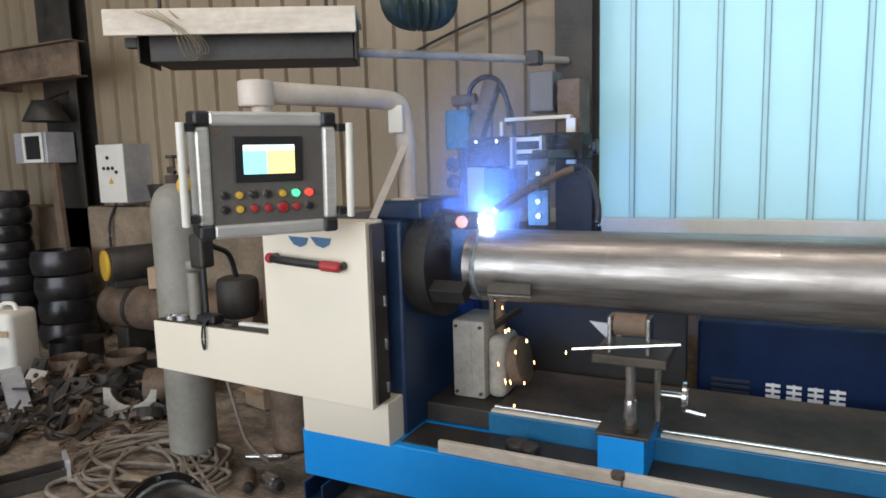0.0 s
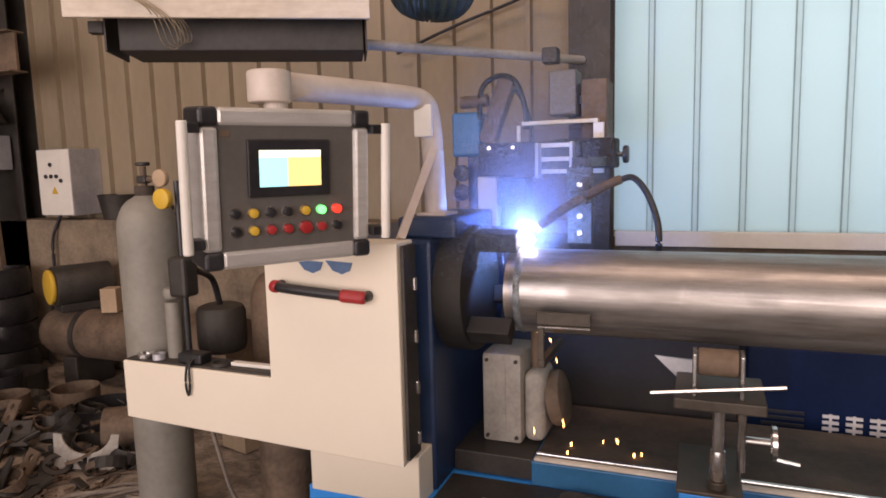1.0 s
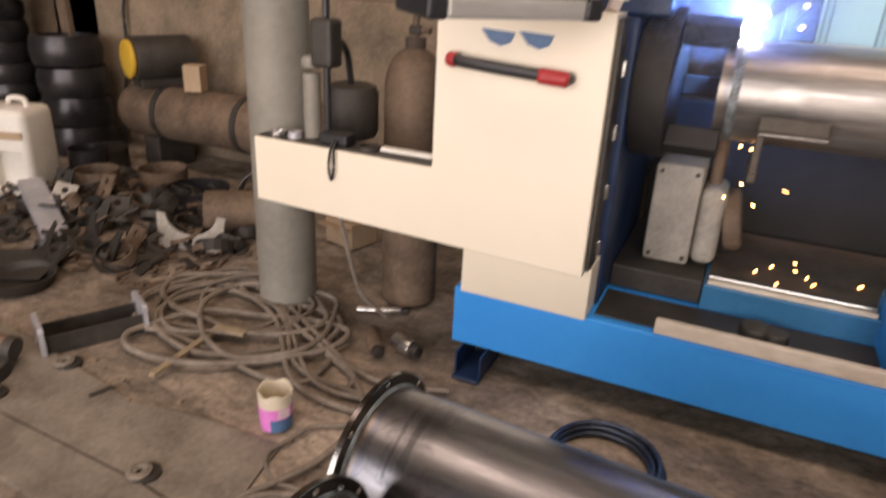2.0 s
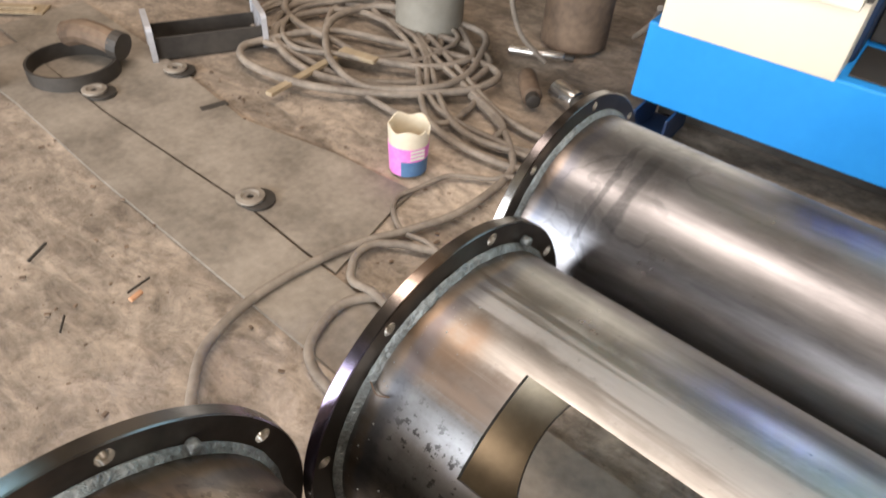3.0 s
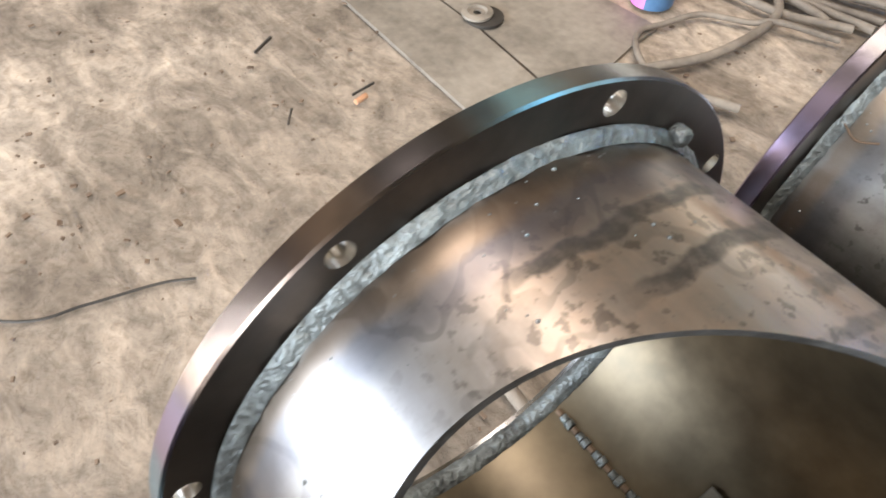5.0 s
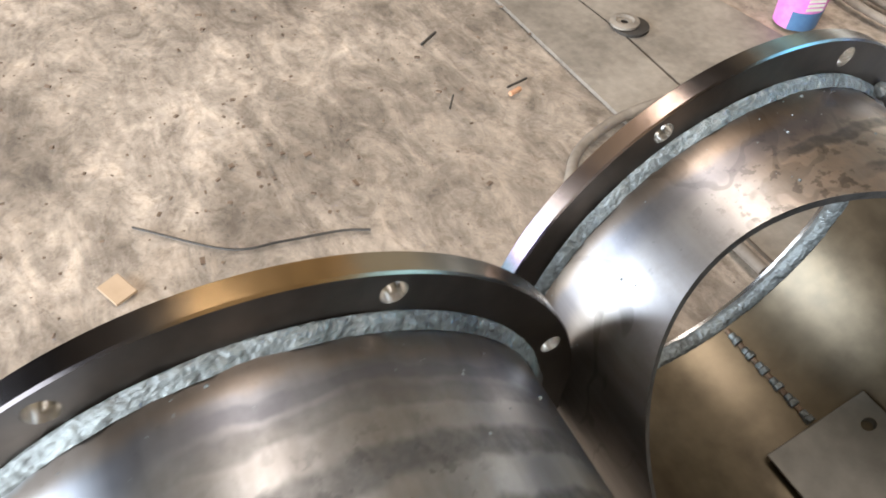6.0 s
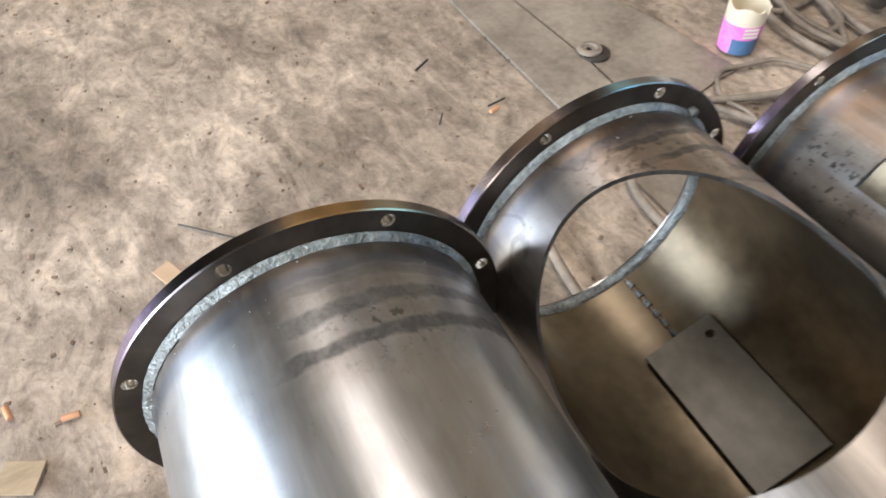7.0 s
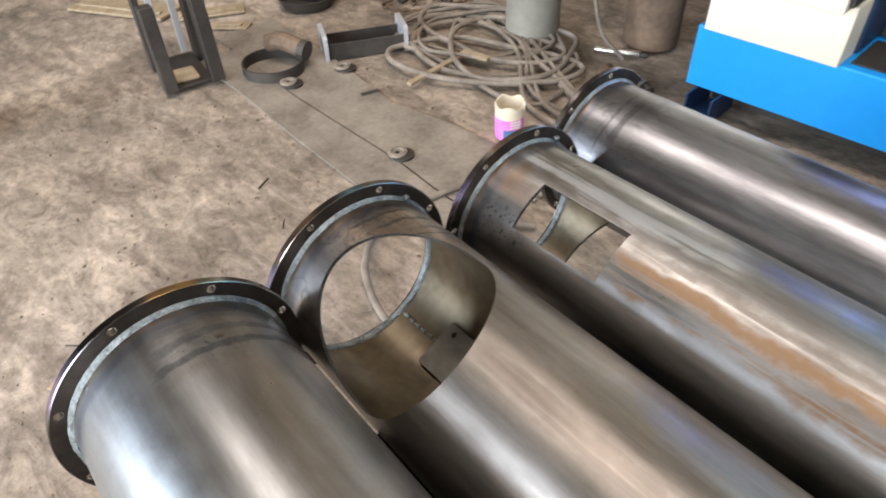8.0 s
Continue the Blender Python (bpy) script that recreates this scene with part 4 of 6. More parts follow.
def torch_gantry():
    g = thing("torch_carriage", "welding torch head with white brackets and dark slides", "welding head", pose(0, 0, 0))
    part("column", box(-0.7403, -0.5627, 4.0391, 4.2611, 0.0, 1.4423, 0.01), NAVY, g)
    part("pale_plate", box(-0.6748, -0.5794, 3.9836, 4.038, 1.0649, 1.2936, 0.006), GALVANISED, g, "pale blue-grey plate on the column")
    part("feed_box", box(-0.7947, -0.6571, 3.9836, 4.0946, 1.3868, 1.5888, 0.012), SHADED_BLUE, g, "blue feeder box")
    part("drive_box", box(-0.5738, -0.4351, 3.9614, 4.0946, 1.157, 1.2869, 0.008), SHADED_BLUE, g, "blue drive box")
    part("slide_beam", box(-0.6559, -0.2919, 3.9503, 4.0946, 1.2941, 1.4423, 0.008), BLACK_STEEL, g)
    part("slide_block", box(-0.2913, -0.041, 3.8726, 4.0502, 1.3202, 1.4468, 0.01), BLACK_STEEL, g)
    for x in (-0.6, -0.49, -0.38):
        part("cap_screw", rod((x, 3.937, 1.42), (x, 3.949, 1.42), 0.009, 12), CHROME, g)
    k = part("adjust_knob", rod((-0.017, 3.96, 1.376), (0.006, 3.96, 1.376), 0.037, 20, 0.006), BLACK_PLASTIC, g, smooth=40)
    part("knob_stem", rod((-0.0405, 3.96, 1.376), (-0.0175, 3.96, 1.376), 0.011, 12), CHROME, k)
    part("bracket", box(-0.4528, -0.1209, 3.9503, 4.0169, 1.5134, 1.5311, 0.003), WHITE_PLASTIC, g, "white bracket")
    for x, w, z0 in ((-0.4617, 0.008, 1.4435), (-0.115, 0.022, 1.3)):
        part("bracket_leg", box(x - w, x + w, 3.93, 3.949, z0, 1.513, 0.002), WHITE_PLASTIC, g, "white bracket leg")
    part("torch_frame", box(-0.3285, -0.1731, 3.7616, 3.872, 1.298, 1.4357, 0.006), DARK_STEEL, g)
    for zz in (1.304, 1.354, 1.409):
        part("clip", box(-0.324, -0.196, 3.748, 3.761, zz, zz + 0.018, 0.002), WHITE_PLASTIC, g, "white clip")
    for x in (-0.326, -0.188):
        part("side_plate", box(x - 0.007, x + 0.007, 3.7, 3.7605, 1.287, 1.43, 0.002), GALVANISED, g)
    part("hang_plate", box(-0.146, -0.058, 3.4, 3.425, 1.06, 1.33, 0.004), DARK_STEEL, g)
    part("link_arm", box(-0.135, -0.07, 3.4255, 3.8715, 1.33, 1.365, 0.004), DARK_STEEL, g)
    for zz in (1.1, 1.16, 1.27):
        part("plate_screw", rod((-0.1, 3.392, zz), (-0.1, 3.3995, zz), 0.01, 10), CHROME, g)
    part("torch", hose([(0.035, 3.42, 1.285), (-0.02, 3.38, 1.26), (-0.12, 3.26, 1.2), (-0.2, 3.18, 1.14)], 0.016, 14), RUSTY, g, smooth=50)
    part("torch_clamp", box(-0.12, -0.06, 3.3, 3.3995, 1.205, 1.25, 0.005), DARK_STEEL, g)
    part("gas_hose", hose([(0.03, 3.42, 1.283), (0.08, 3.4, 1.29), (0.13, 3.34, 1.24), (0.168, 3.28, 1.15), (0.175, 3.25, 1.07), (0.17, 3.4, 0.95)], 0.011, 12), BLACK_PLASTIC, g, smooth=50)
    part("back_plate", box(-0.2, -0.09, 4.0, 4.2, 1.4, 1.7, 0.006), RUSTY, g)
    part("motor_box", box(-0.342, -0.2205, 4.0, 4.15, 1.554, 1.748, 0.008), GREY_PAINT, g)
    part("motor_stay", box(-0.219, -0.2005, 4.05, 4.12, 1.6, 1.64, 0.002), DARK_STEEL, g)
    d = thing("wire_feeder", "brown wire feeder arm with cable bow", "wire feeder", pose(-0.618, 4.03, 1.4436) @ Matrix.Scale(1.11, 4))
    part("arm", box(-0.036, 0.036, -0.035, 0.035, 0.0, 0.27, 0.012, m=pose(-0.01, -0.02, 0.0, 0, 20, 0)), RUSTY, d, smooth=40)
    part("boss", rod((-0.12, -0.03, 0.17), (0.0, -0.03, 0.175), 0.026, 16, 0.005), RUSTY, d, smooth=40)
    part("cable_bow", hose([(-0.04, -0.03, 0.1), (-0.02, -0.05, 0.22), (0.05, -0.05, 0.265), (0.12, -0.05, 0.24), (0.155, -0.04, 0.14), (0.16, -0.03, 0.05)], 0.011, 10), BLACK_PLASTIC, d)
    part("cable_bow", hose([(0.05, -0.02, 0.2), (0.12, -0.03, 0.2), (0.17, -0.03, 0.1), (0.18, -0.03, 0.0)], 0.008, 10), BLACK_PLASTIC, d)
    for zz in (-0.12, -0.2):
        part("roll", rod((-0.115, -0.06, zz), (-0.115, -0.041, zz), 0.035, 20, 0.004), BLACK_PLASTIC, d, smooth=40)
    arc = tagged(part("welding_arc", lathe([(0.0, -0.024), (0.019, -0.017), (0.027, 0), (0.019, 0.017), (0.0, 0.024)], 20, Matrix.Translation((-0.228, 3.148, 1.1)), closed=False), ARC), "blinding blue-white welding arc at the pipe end", "welding arc")
    # emitting ball added in place of the pinkish glow left of the arc
    tagged(part("glow_ball", lathe([(0.0, -0.024), (0.016, -0.018), (0.024, 0), (0.016, 0.018), (0.0, 0.024)], 20, Matrix.Translation((-0.312, 3.12, 1.1)), closed=False), PINK_GLOW), "small glowing ball added for the pinkish glow beside the arc", "hot steel")


torch_gantry()


def power_source():
    p = thing("welding_power_source", "dark blue welding power source with white lettering", "welding machine", pose(0, 0, 0))
    part("case", box(0.47, 1.5, 3.84, 4.4, 0.06, 0.62, 0.012), DEEP_NAVY, p)
    for x in (0.55, 1.42):
        part("foot", box(x - 0.03, x + 0.03, 3.9, 4.3, 0, 0.059, 0.004), BLACK_PLASTIC, p)
    for k in range(9):
        z = 0.16 + k * 0.025
        part("vent_slat", box(0.53, 0.68, 3.832, 3.839, z, z + 0.012, 0.001), BLACK_PLASTIC, p)
    for k in range(4):
        x = 0.742 + k * 0.078
        for q in range(3):
            part("mark_bar", box(x, x + 0.055, 3.834, 3.839, 0.31 + q * 0.024, 0.322 + q * 0.024, 0), WHITE_PLASTIC, p)
        part("mark_bar", box(x + 0.022, x + 0.032, 3.8335, 3.8339, 0.3, 0.375, 0), WHITE_PLASTIC, p)


power_source()


# ---- round the machine ----
def gas_cylinder(name, x, y, h, r, mat, label):
    c = thing(name, label, "gas cylinder", pose(x, y, 0), "gas cylinders")
    prof = [(0.0, 0.0), (r - 0.012, 0.0), (r, 0.012), (r, h - 0.16)]
    for k in range(1, 8):
        a = radians(90 * k / 8)
        prof.append((0.03 + (r - 0.03) * math.cos(a), h - 0.16 + 0.13 * math.sin(a)))
    prof += [(0.03, h - 0.02), (0.03, h), (0.0, h)]
    part("shell", lathe(prof, 48, closed=False), mat, c, smooth=40)
    part("valve", rod((0, 0, h), (0, 0, h + 0.085), 0.012, 14), RUSTY, c)
    part("valve_body", box(-0.022, 0.022, -0.016, 0.016, h + 0.02, h + 0.05, 0.006), DARK_STEEL, c)
    part("outlet", rod((0.022, 0, h + 0.036), (0.055, 0, h + 0.036), 0.011, 12), RUSTY, c)
    part("hand_wheel", rod((0, 0, h + 0.086), (0, 0, h + 0.1), 0.026, 18, 0.004), DARK_STEEL, c, smooth=40)
    part("neck_ring", rod((0, 0, h - 0.03), (0, 0, h + 0.012), 0.036, 24, 0.004), DUST, c, smooth=40)
    return c


gas_cylinder("gas_cylinder", -1.665, 2.985, 1.29, 0.108, CYL_GREY, "dusty grey gas cylinder standing behind the cabinet shelf")
gas_cylinder("gas_cylinder", -1.27, 3.23, 0.98, 0.105, RUSTY, "rusty brown gas cylinder on the floor")


# ---- on the wall and overhead ----
def jib():
    j = thing("swing_jib", "white steel swing jib with a dark tray, tied to the column", "swing jib", pose(-1.19, 2.9, 1.85, 0, 0, 29.6))
    part("fascia", box(-0.49, 0.49, 0.0, 0.02, 0.0, 0.1, 0.003), WORN_CREAM, j, "dusty cream edge of the tray")
    part("top", box(-0.49, 0.49, 0.021, 0.42, 0.085, 0.1, 0.002), WORN_CREAM, j)
    part("under_channel", box(-0.36, 0.47, 0.12, 0.38, -0.085, 0.084, 0.004), DARK_STEEL, j)
    for x in (-0.4, 0.475):
        part("side_gusset", prism([(x, 0.084), (x + 0.006, 0.084), (x + 0.006, -0.09), (x, -0.09)], 0.1, 0.34), DARK_STEEL, j)
    part("lug", box(-0.45, -0.401, 0.1, 0.14, -0.03, 0.01, 0.003), DARK_STEEL, j)
    part("hanger", rod((-0.35, 0.25, 0.101), (-0.35, 0.25, 4.15), 0.008, 10), DARK_STEEL, j)
    part("hanger", rod((0.35, 0.25, 0.101), (0.35, 0.25, 4.15), 0.008, 10), DARK_STEEL, j)
    for k in range(5):
        a = 0.1 + 0.02 * k
        part("loose_wire", hose([(-0.36 + 0.02 * k, -0.005, 0.09), (-0.33 + a, -0.008, 0.03 - 0.01 * k), (-0.3 + a, 0.05, -0.07), (-0.22 + a * 0.6, 0.08, -0.08 + 0.01 * k), (-0.2 + 0.4 * a, 0.02, 0.0), (-0.23, -0.006, 0.09)], 0.0018, 6, 10), WOOD, j, "thin tangled wire")
    t = thing("tie_tube", "grey tie tube between jib and column", "tube", pose(0, 0, 0))
    part("tube", rod((-0.93, 3.32, 1.81), (-0.26, 4.39, 1.84), 0.02, 16), PALE_CAST, t)
    part("clamp", box(-0.4, -0.33, 4.12, 4.2, 1.8, 1.87, 0.006), DARK_STEEL, t)
    h = thing("hose_coil", "dark green ribbed hose coil hanging overhead", "hose coil", pose(-0.72, 3.6, 2.05))
    coil = lathe([(0.0, -0.12)] + [(0.165 * math.sin(radians(q)) ** 0.7, -0.12 * math.cos(radians(q))) for q in range(12, 180, 12)] + [(0.0, 0.12)], 144, pose(0, 0, 0, 20, 15, 0), closed=False)
    axis = pose(0, 0, 0, 20, 15, 0).to_3x3()
    for v in coil.verts:
        u = axis.inverted() @ v.co
        k = 1 + 0.07 * math.cos(24 * math.atan2(u.y, u.x) + 9 * u.z)
        v.co = axis @ Vector((u.x * k, u.y * k, u.z * (1 + (k - 1) * 0.5)))
    part("coil", coil, HOSE_GREEN, h, smooth=60)
    part("hanger", rod((0, 0, 0.12), (0, 0, 3.94), 0.006, 8), DARK_STEEL, h)
    tagged(part("wall_cable", hose([(-1.32, 4.54, 1.98), (-0.95, 4.53, 2.1), (-0.56, 4.52, 2.21), (-0.3, 4.36, 2.3)], 0.009, 8), BLACK_PLASTIC), "black cable strung along the wall to the column", "cable")


jib()


def wall_things():
    s = thing("switch_box", "pale grey wall switch box with buttons", "switch box", pose(-3.86, 4.35, 1.075))
    part("case", box(-0.15, 0.155, 0.004, 0.25, 0, 0.455, 0.004), GALVANISED, s)
    part("door", box(-0.15, 0.155, -0.006, 0.003, 0.004, 0.451, 0.003), WHITE_PLASTIC, s)
    for x, z in ((-0.02, 0.35), (-0.07, 0.27), (-0.02, 0.27), (0.03, 0.27), (0.07, 0.24)):
        part("button", rod((x, -0.018, z), (x, -0.0065, z), 0.014, 12, 0.003), BLACK_PLASTIC, s)
    part("warning_mark", prism([(-0.03, 0.15), (0.03, 0.15), (0.0, 0.2)], -0.008, -0.0065), YELLOW, s)
    tagged(part("cable", hose([(-3.9, 4.4, 1.075), (-3.95, 4.36, 0.9), (-3.97, 4.36, 0.6), (-4.05, 4.34, 0.2), (-4.02, 4.3, 0.02)], 0.011, 8), BLACK_PLASTIC), "black cable hanging from the switch box", "cable")
    b = thing("bucket", "dark dented bucket on the wall ledge", "bucket", pose(-3.48, 4.52, 1.041))
    part("shell", lathe([(0.0, 0), (0.1, 0), (0.13, 0.17), (0.124, 0.17), (0.095, 0.008), (0, 0.008)], 28, closed=False), DARK_STEEL, b, smooth=40)
    heap = bmesh.new()
    rnd = random.Random(5)
    for k in range(26):
        x = -3.25 + 0.035 * k + rnd.uniform(-0.03, 0.03)
        m = pose(x, 4.5 + rnd.uniform(-0.05, 0.04), 1.06 + rnd.uniform(0, 0.06), rnd.uniform(0, 90), rnd.uniform(0, 90), rnd.uniform(0, 180))
        a = rnd.uniform(0.02, 0.05)
        box(-a, a, -0.02, 0.02, -0.012, 0.012, 0.003, m=m, bm=heap)
    tagged(part("ledge_scrap", heap, DARK_STEEL), "small dark iron scrap lying along the ledge", "scrap", kind="stuff")
    g = thing("socket_box", "grey switch cabinet on the column, a black plate for its dark opening", "electrical box", pose(-4.5, 4.14, 1.4))
    part("case", box(-0.2, 0.2, 0, 0.24, 0, 0.24, 0.005), GALVANISED, g)
    # solid case; this black plate stands for the dark inside of the opening
    part("opening_shade", box(-0.05, 0.14, -0.006, -0.0005, 0.03, 0.21, 0.002), BLACK_PLASTIC, g)
    part("frame", cut(box(-0.08, 0.17, -0.012, -0.0065, 0.005, 0.235, 0.002), box(-0.05, 0.14, -0.02, 0.02, 0.03, 0.21, 0)), WHITE_PLASTIC, g)
    l = thing("lamp_hood", "dark cone lamp hood above the electrical box", "lamp", pose(-4.35, 4.2, 1.72))
    part("hood", rod((0, 0, 0), (0, 0, 0.16), 0.17, 24, r2=0.09), DARK_STEEL, l, smooth=40)
    part("stem", rod((0, 0, 0.161), (0, 0.2, 0.25), 0.012, 10), DARK_STEEL, l)
    p = thing("angle_post", "leaning brown steel post against the column", "post", pose(-4.25, 4.2, 0))
    part("post", box(-0.04, 0.04, -0.02, 0.02, 0, 1.4, 0.003, m=pose(0, 0, 0, 0, -3, 0)), RUSTY, p)
    r = thing("roof_beam", "brown steel beam fixed to the columns", "beam", pose(-5.9, 4.05, 2.0))
    part("web", box(-2.9, 2.2, -0.01, 0.01, 0.011, 0.24, 0.002), RUSTY, r)
    for z in (0, 0.241):
        part("flange", box(-2.9, 2.2, -0.06, 0.06, z, z + 0.01, 0.002), RUSTY, r)
    part("stay", box(0.9, 0.96, 0.06, 0.36, 0.0, 0.24, 0.003), RUSTY, r)


wall_things()


# ---- the scrap corner ----
def elbow_stack(x, y, r, n, h, name="ring_stack"):
    t = thing(name, "stack of black steel pipe caps on the floor", "pipe cap stack", pose(x, y, 0), "stacks of pipe caps")
    rnd = random.Random(int(x * 100))
    for k in range(n):
        prof = [(r * 0.72, 0.004), (r * 0.93, 0.004), (r, h * 0.3), (r * 1.005, h * 0.62), (r * 0.93, h - 0.004), (r * 0.72, h - 0.004)]
        part("cap", lathe(prof, 36, pose(rnd.uniform(-0.012, 0.012), rnd.uniform(-0.012, 0.012), k * h, rnd.uniform(-1, 1), rnd.uniform(-1, 1), 0)), BLACK_IRON, t, smooth=50)


elbow_stack(-4.15, 4.08, 0.21, 4, 0.185)
elbow_stack(-4.72, 4.02, 0.185, 9, 0.133)
elbow_stack(-5.15, 3.9, 0.19, 7, 0.133)
elbow_stack(-5.5, 4.15, 0.2, 6, 0.15)


def scrap_corner():
    t = thing("steel_tank", "brown rusty steel tank lying by the wall", "tank", pose(-3.07, 4.12, 0.335))
    part("shell", lathe([(0.0, -0.66), (0.09, -0.65), (0.14, -0.6), (0.16, -0.54), (0.16, 0.9), (0.0, 0.9)], 48, ALONG_X, closed=False), RUSTY, t, smooth=40)
    for x in (-0.3, 0.3):
        part("hoop", lathe([(0.1605, -0.02), (0.166, -0.02), (0.166, 0.02), (0.1605, 0.02)], 48, Matrix.Translation((x, 0, 0)) @ ALONG_X), DARK_STEEL, t, smooth=40)
    for x in (-0.35, 0.55):
        part("saddle_block", box(x - 0.06, x + 0.06, -0.14, 0.14, -0.335, -0.13, 0.006), DARK_STEEL, t)
    mo = thing("pump_motor", "dark motor with a yellow end lying on the tank", "motor", pose(-3.45, 4.06, 0.656, 0, 0, 66))
    part("body", rod((-0.1, 0, 0), (0.24, 0, 0), 0.13, 32, 0.01), DARK_STEEL, mo, smooth=30)
    part("end_cover", rod((-0.13, 0, 0), (-0.101, 0, 0), 0.11, 28, 0.01), YELLOW, mo, smooth=30)
    part("saddle", box(-0.08, 0.2, -0.08, 0.08, -0.16, -0.11, 0.004), DARK_STEEL, mo)
    c = thing("small_carton", "small pale cardboard carton on the tank", "carton", pose(-3.13, 4.09, 0.497, 0, 0, 20))
    part("box", box(-0.05, 0.05, -0.05, 0.05, 0, 0.15, 0.003), CARDBOARD, c)
    c = thing("carton", "open cardboard carton on the floor behind the cylinder", "carton", pose(-1.78, 3.62, 0, 0, 0, -15))
    part("box", box(-0.09, 0.09, -0.08, 0.08, 0, 0.12, 0.003), CARDBOARD, c)
    part("flap", box(-0.09, 0.09, -0.13, -0.081, 0.1, 0.104, 0.001, m=pose(0, 0, 0, 0, 0, 0)), CARDBOARD, c)
    d = thing("plastic_canister", "white plastic canister with its side cut open", "canister", pose(-3.66, 3.3, 0, 0, 0, 20))
    body = box(-0.17, 0.17, -0.13, 0.13, 0, 0.47, 0.045, seg=4)
    body = cut(body, box(-0.02, 0.14, -0.3, -0.08, 0.06, 0.26, 0.02))
    part("body", body, WHITE_PLASTIC, d, smooth=40)
    # black plate at the back of the cut stands for the shade inside
    part("inside_shade", box(-0.015, 0.135, -0.079, -0.075, 0.065, 0.255, 0), BLACK_PLASTIC, d)
    part("neck", rod((-0.08, 0, 0.471), (-0.08, 0, 0.52), 0.035, 20, 0.004), WHITE_PLASTIC, d, smooth=40)
    part("carry_handle", hose([(0.02, 0, 0.465), (0.03, 0, 0.505), (0.1, 0, 0.505), (0.12, 0, 0.465)], 0.014, 10), WHITE_PLASTIC, d)
    part("label_patch", box(0.02, 0.15, -0.134, -0.1305, 0.32, 0.36, 0.001), CARDBOARD, d)

    def band(x, y, r, h, m, label, tilt=(0, 0, 0), z=0.0):
        b = thing("steel_ring", label, "steel ring", pose(x, y, z, *tilt), "loose steel rings")
        part("band", lathe([(r - 0.006, 0), (r, 0), (r, h), (r - 0.006, h)], 40), m, b, smooth=40)
    band(-2.72, 3.62, 0.16, 0.11, BLACK_IRON, "black steel ring on the scrap floor")
    band(-3.1, 3.75, 0.13, 0.12, RUSTY, "rusty pipe ring on the scrap floor")
    band(-3.25, 3.45, 0.11, 0.16, RUSTY, "short rusty pipe stub standing")
    band(-2.35, 3.72, 0.12, 0.14, BLACK_IRON, "black steel ring lying on edge", (80, 0, 30), 0.12)
    band(-3.7, 3.85, 0.15, 0.13, DARK_STEEL, "dark steel bowl-shaped ring")
    st = thing("pipe_stub", "short rust-brown pipe length lying on the floor", "pipe offcut", pose(-2.3, 3.42, 0.105, 0, 0, 35))
    part("tube", lathe([(0.105, -0.13), (0.105, 0.13), (0.1, 0.13), (0.1, -0.13)], 40, ALONG_X), RUSTY, st, smooth=40)

    def saddle(m, mat, label, r=0.1):
        s = thing("saddle_plate", label, "saddle plate", m, "saddle plates")
        pts = [(-0.15, 0), (0.15, 0), (0.15, 0.02), (0.165, 0.16)]
        pts += [(r * 1.25 * math.cos(radians(a)), 0.17 - r * math.sin(radians(a))) for a in range(5, 180, 14)]
        pts += [(-0.165, 0.16), (-0.15, 0.02)]
        part("plate", cut(prism(pts, -0.004, 0.004), box(-0.012, 0.012, -0.05, 0.05, 0.025, 0.055, 0)), mat, s)
    saddle(pose(-2.33, 3.15, 0, -12, 0, 15), PALE_CAST, "pale cut steel saddle plate standing on edge")
    saddle(pose(-2.72, 2.72, 0, -35, 0, -30), DARK_STEEL, "dark steel saddle plate leaning on scrap")
    saddle(pose(-2.62, 2.9, 0, -25, 0, -20), DARK_STEEL, "dark steel saddle plate leaning on scrap")
    saddle(pose(-2.95, 3.05, 0, -30, 0, 10), DARK_STEEL, "dark steel saddle plate leaning on scrap")
    bo = thing("bottle", "clear bottle with a blue label on the floor", "bottle", pose(-2.2, 3.245, 0.03, 0, 0, 20))
    part("body", rod((-0.08, 0, 0), (0.06, 0, 0), 0.03, 20, 0.006), GALVANISED, bo, smooth=40)
    part("label_band", rod((-0.04, 0, 0), (0.0, 0, 0), 0.0308, 20), LABEL_BLUE, bo, smooth=40)
    # heap of cut offcuts
    rnd = random.Random(11)
    heap = bmesh.new()
    rust_heap = bmesh.new()
    for k in range(300):
        a, q = rnd.uniform(0, 6.28), rnd.random() ** 0.6
        x, y = -2.98 + 0.9 * q * math.cos(a), 3.3 + 0.6 * q * math.sin(a)
        z = 0.012 + max(0, (0.13 * (1 - q))) * rnd.random()
        m = pose(x, y, z, rnd.uniform(-35, 35), rnd.uniform(-35, 35), rnd.uniform(0, 180))
        pile = rust_heap if k % 4 == 1 else heap
        if k % 3 == 0:
            r, hh = rnd.uniform(0.03, 0.085), rnd.choice((0.008, 0.01, 0.03, 0.05))
            lathe([(r * (0.6 if hh < 0.02 else 0.9), 0), (r, 0), (r, hh), (r * (0.6 if hh < 0.02 else 0.9), hh)], 18, m, bm=pile)
        else:
            w = rnd.uniform(0.015, 0.045)
            box(-w * rnd.uniform(1, 2.6), w, -w * 0.5, w * 0.6, -0.004, 0.006, 0, m=m, bm=pile)
    tagged(part("scrap_heap", heap, DARK_STEEL), "heap of small dark steel offcuts on the floor", "scrap", kind="stuff")
    tagged(part("scrap_heap", rust_heap, RUSTY), "rust-brown steel offcuts and rings in the scrap heap", "scrap", kind="stuff")
    ch = thing("channel_offcut", "pale grey steel channel leaning on the scrap heap", "steel channel", pose(-3.05, 3.0, 0.09, 0, 14, -26))
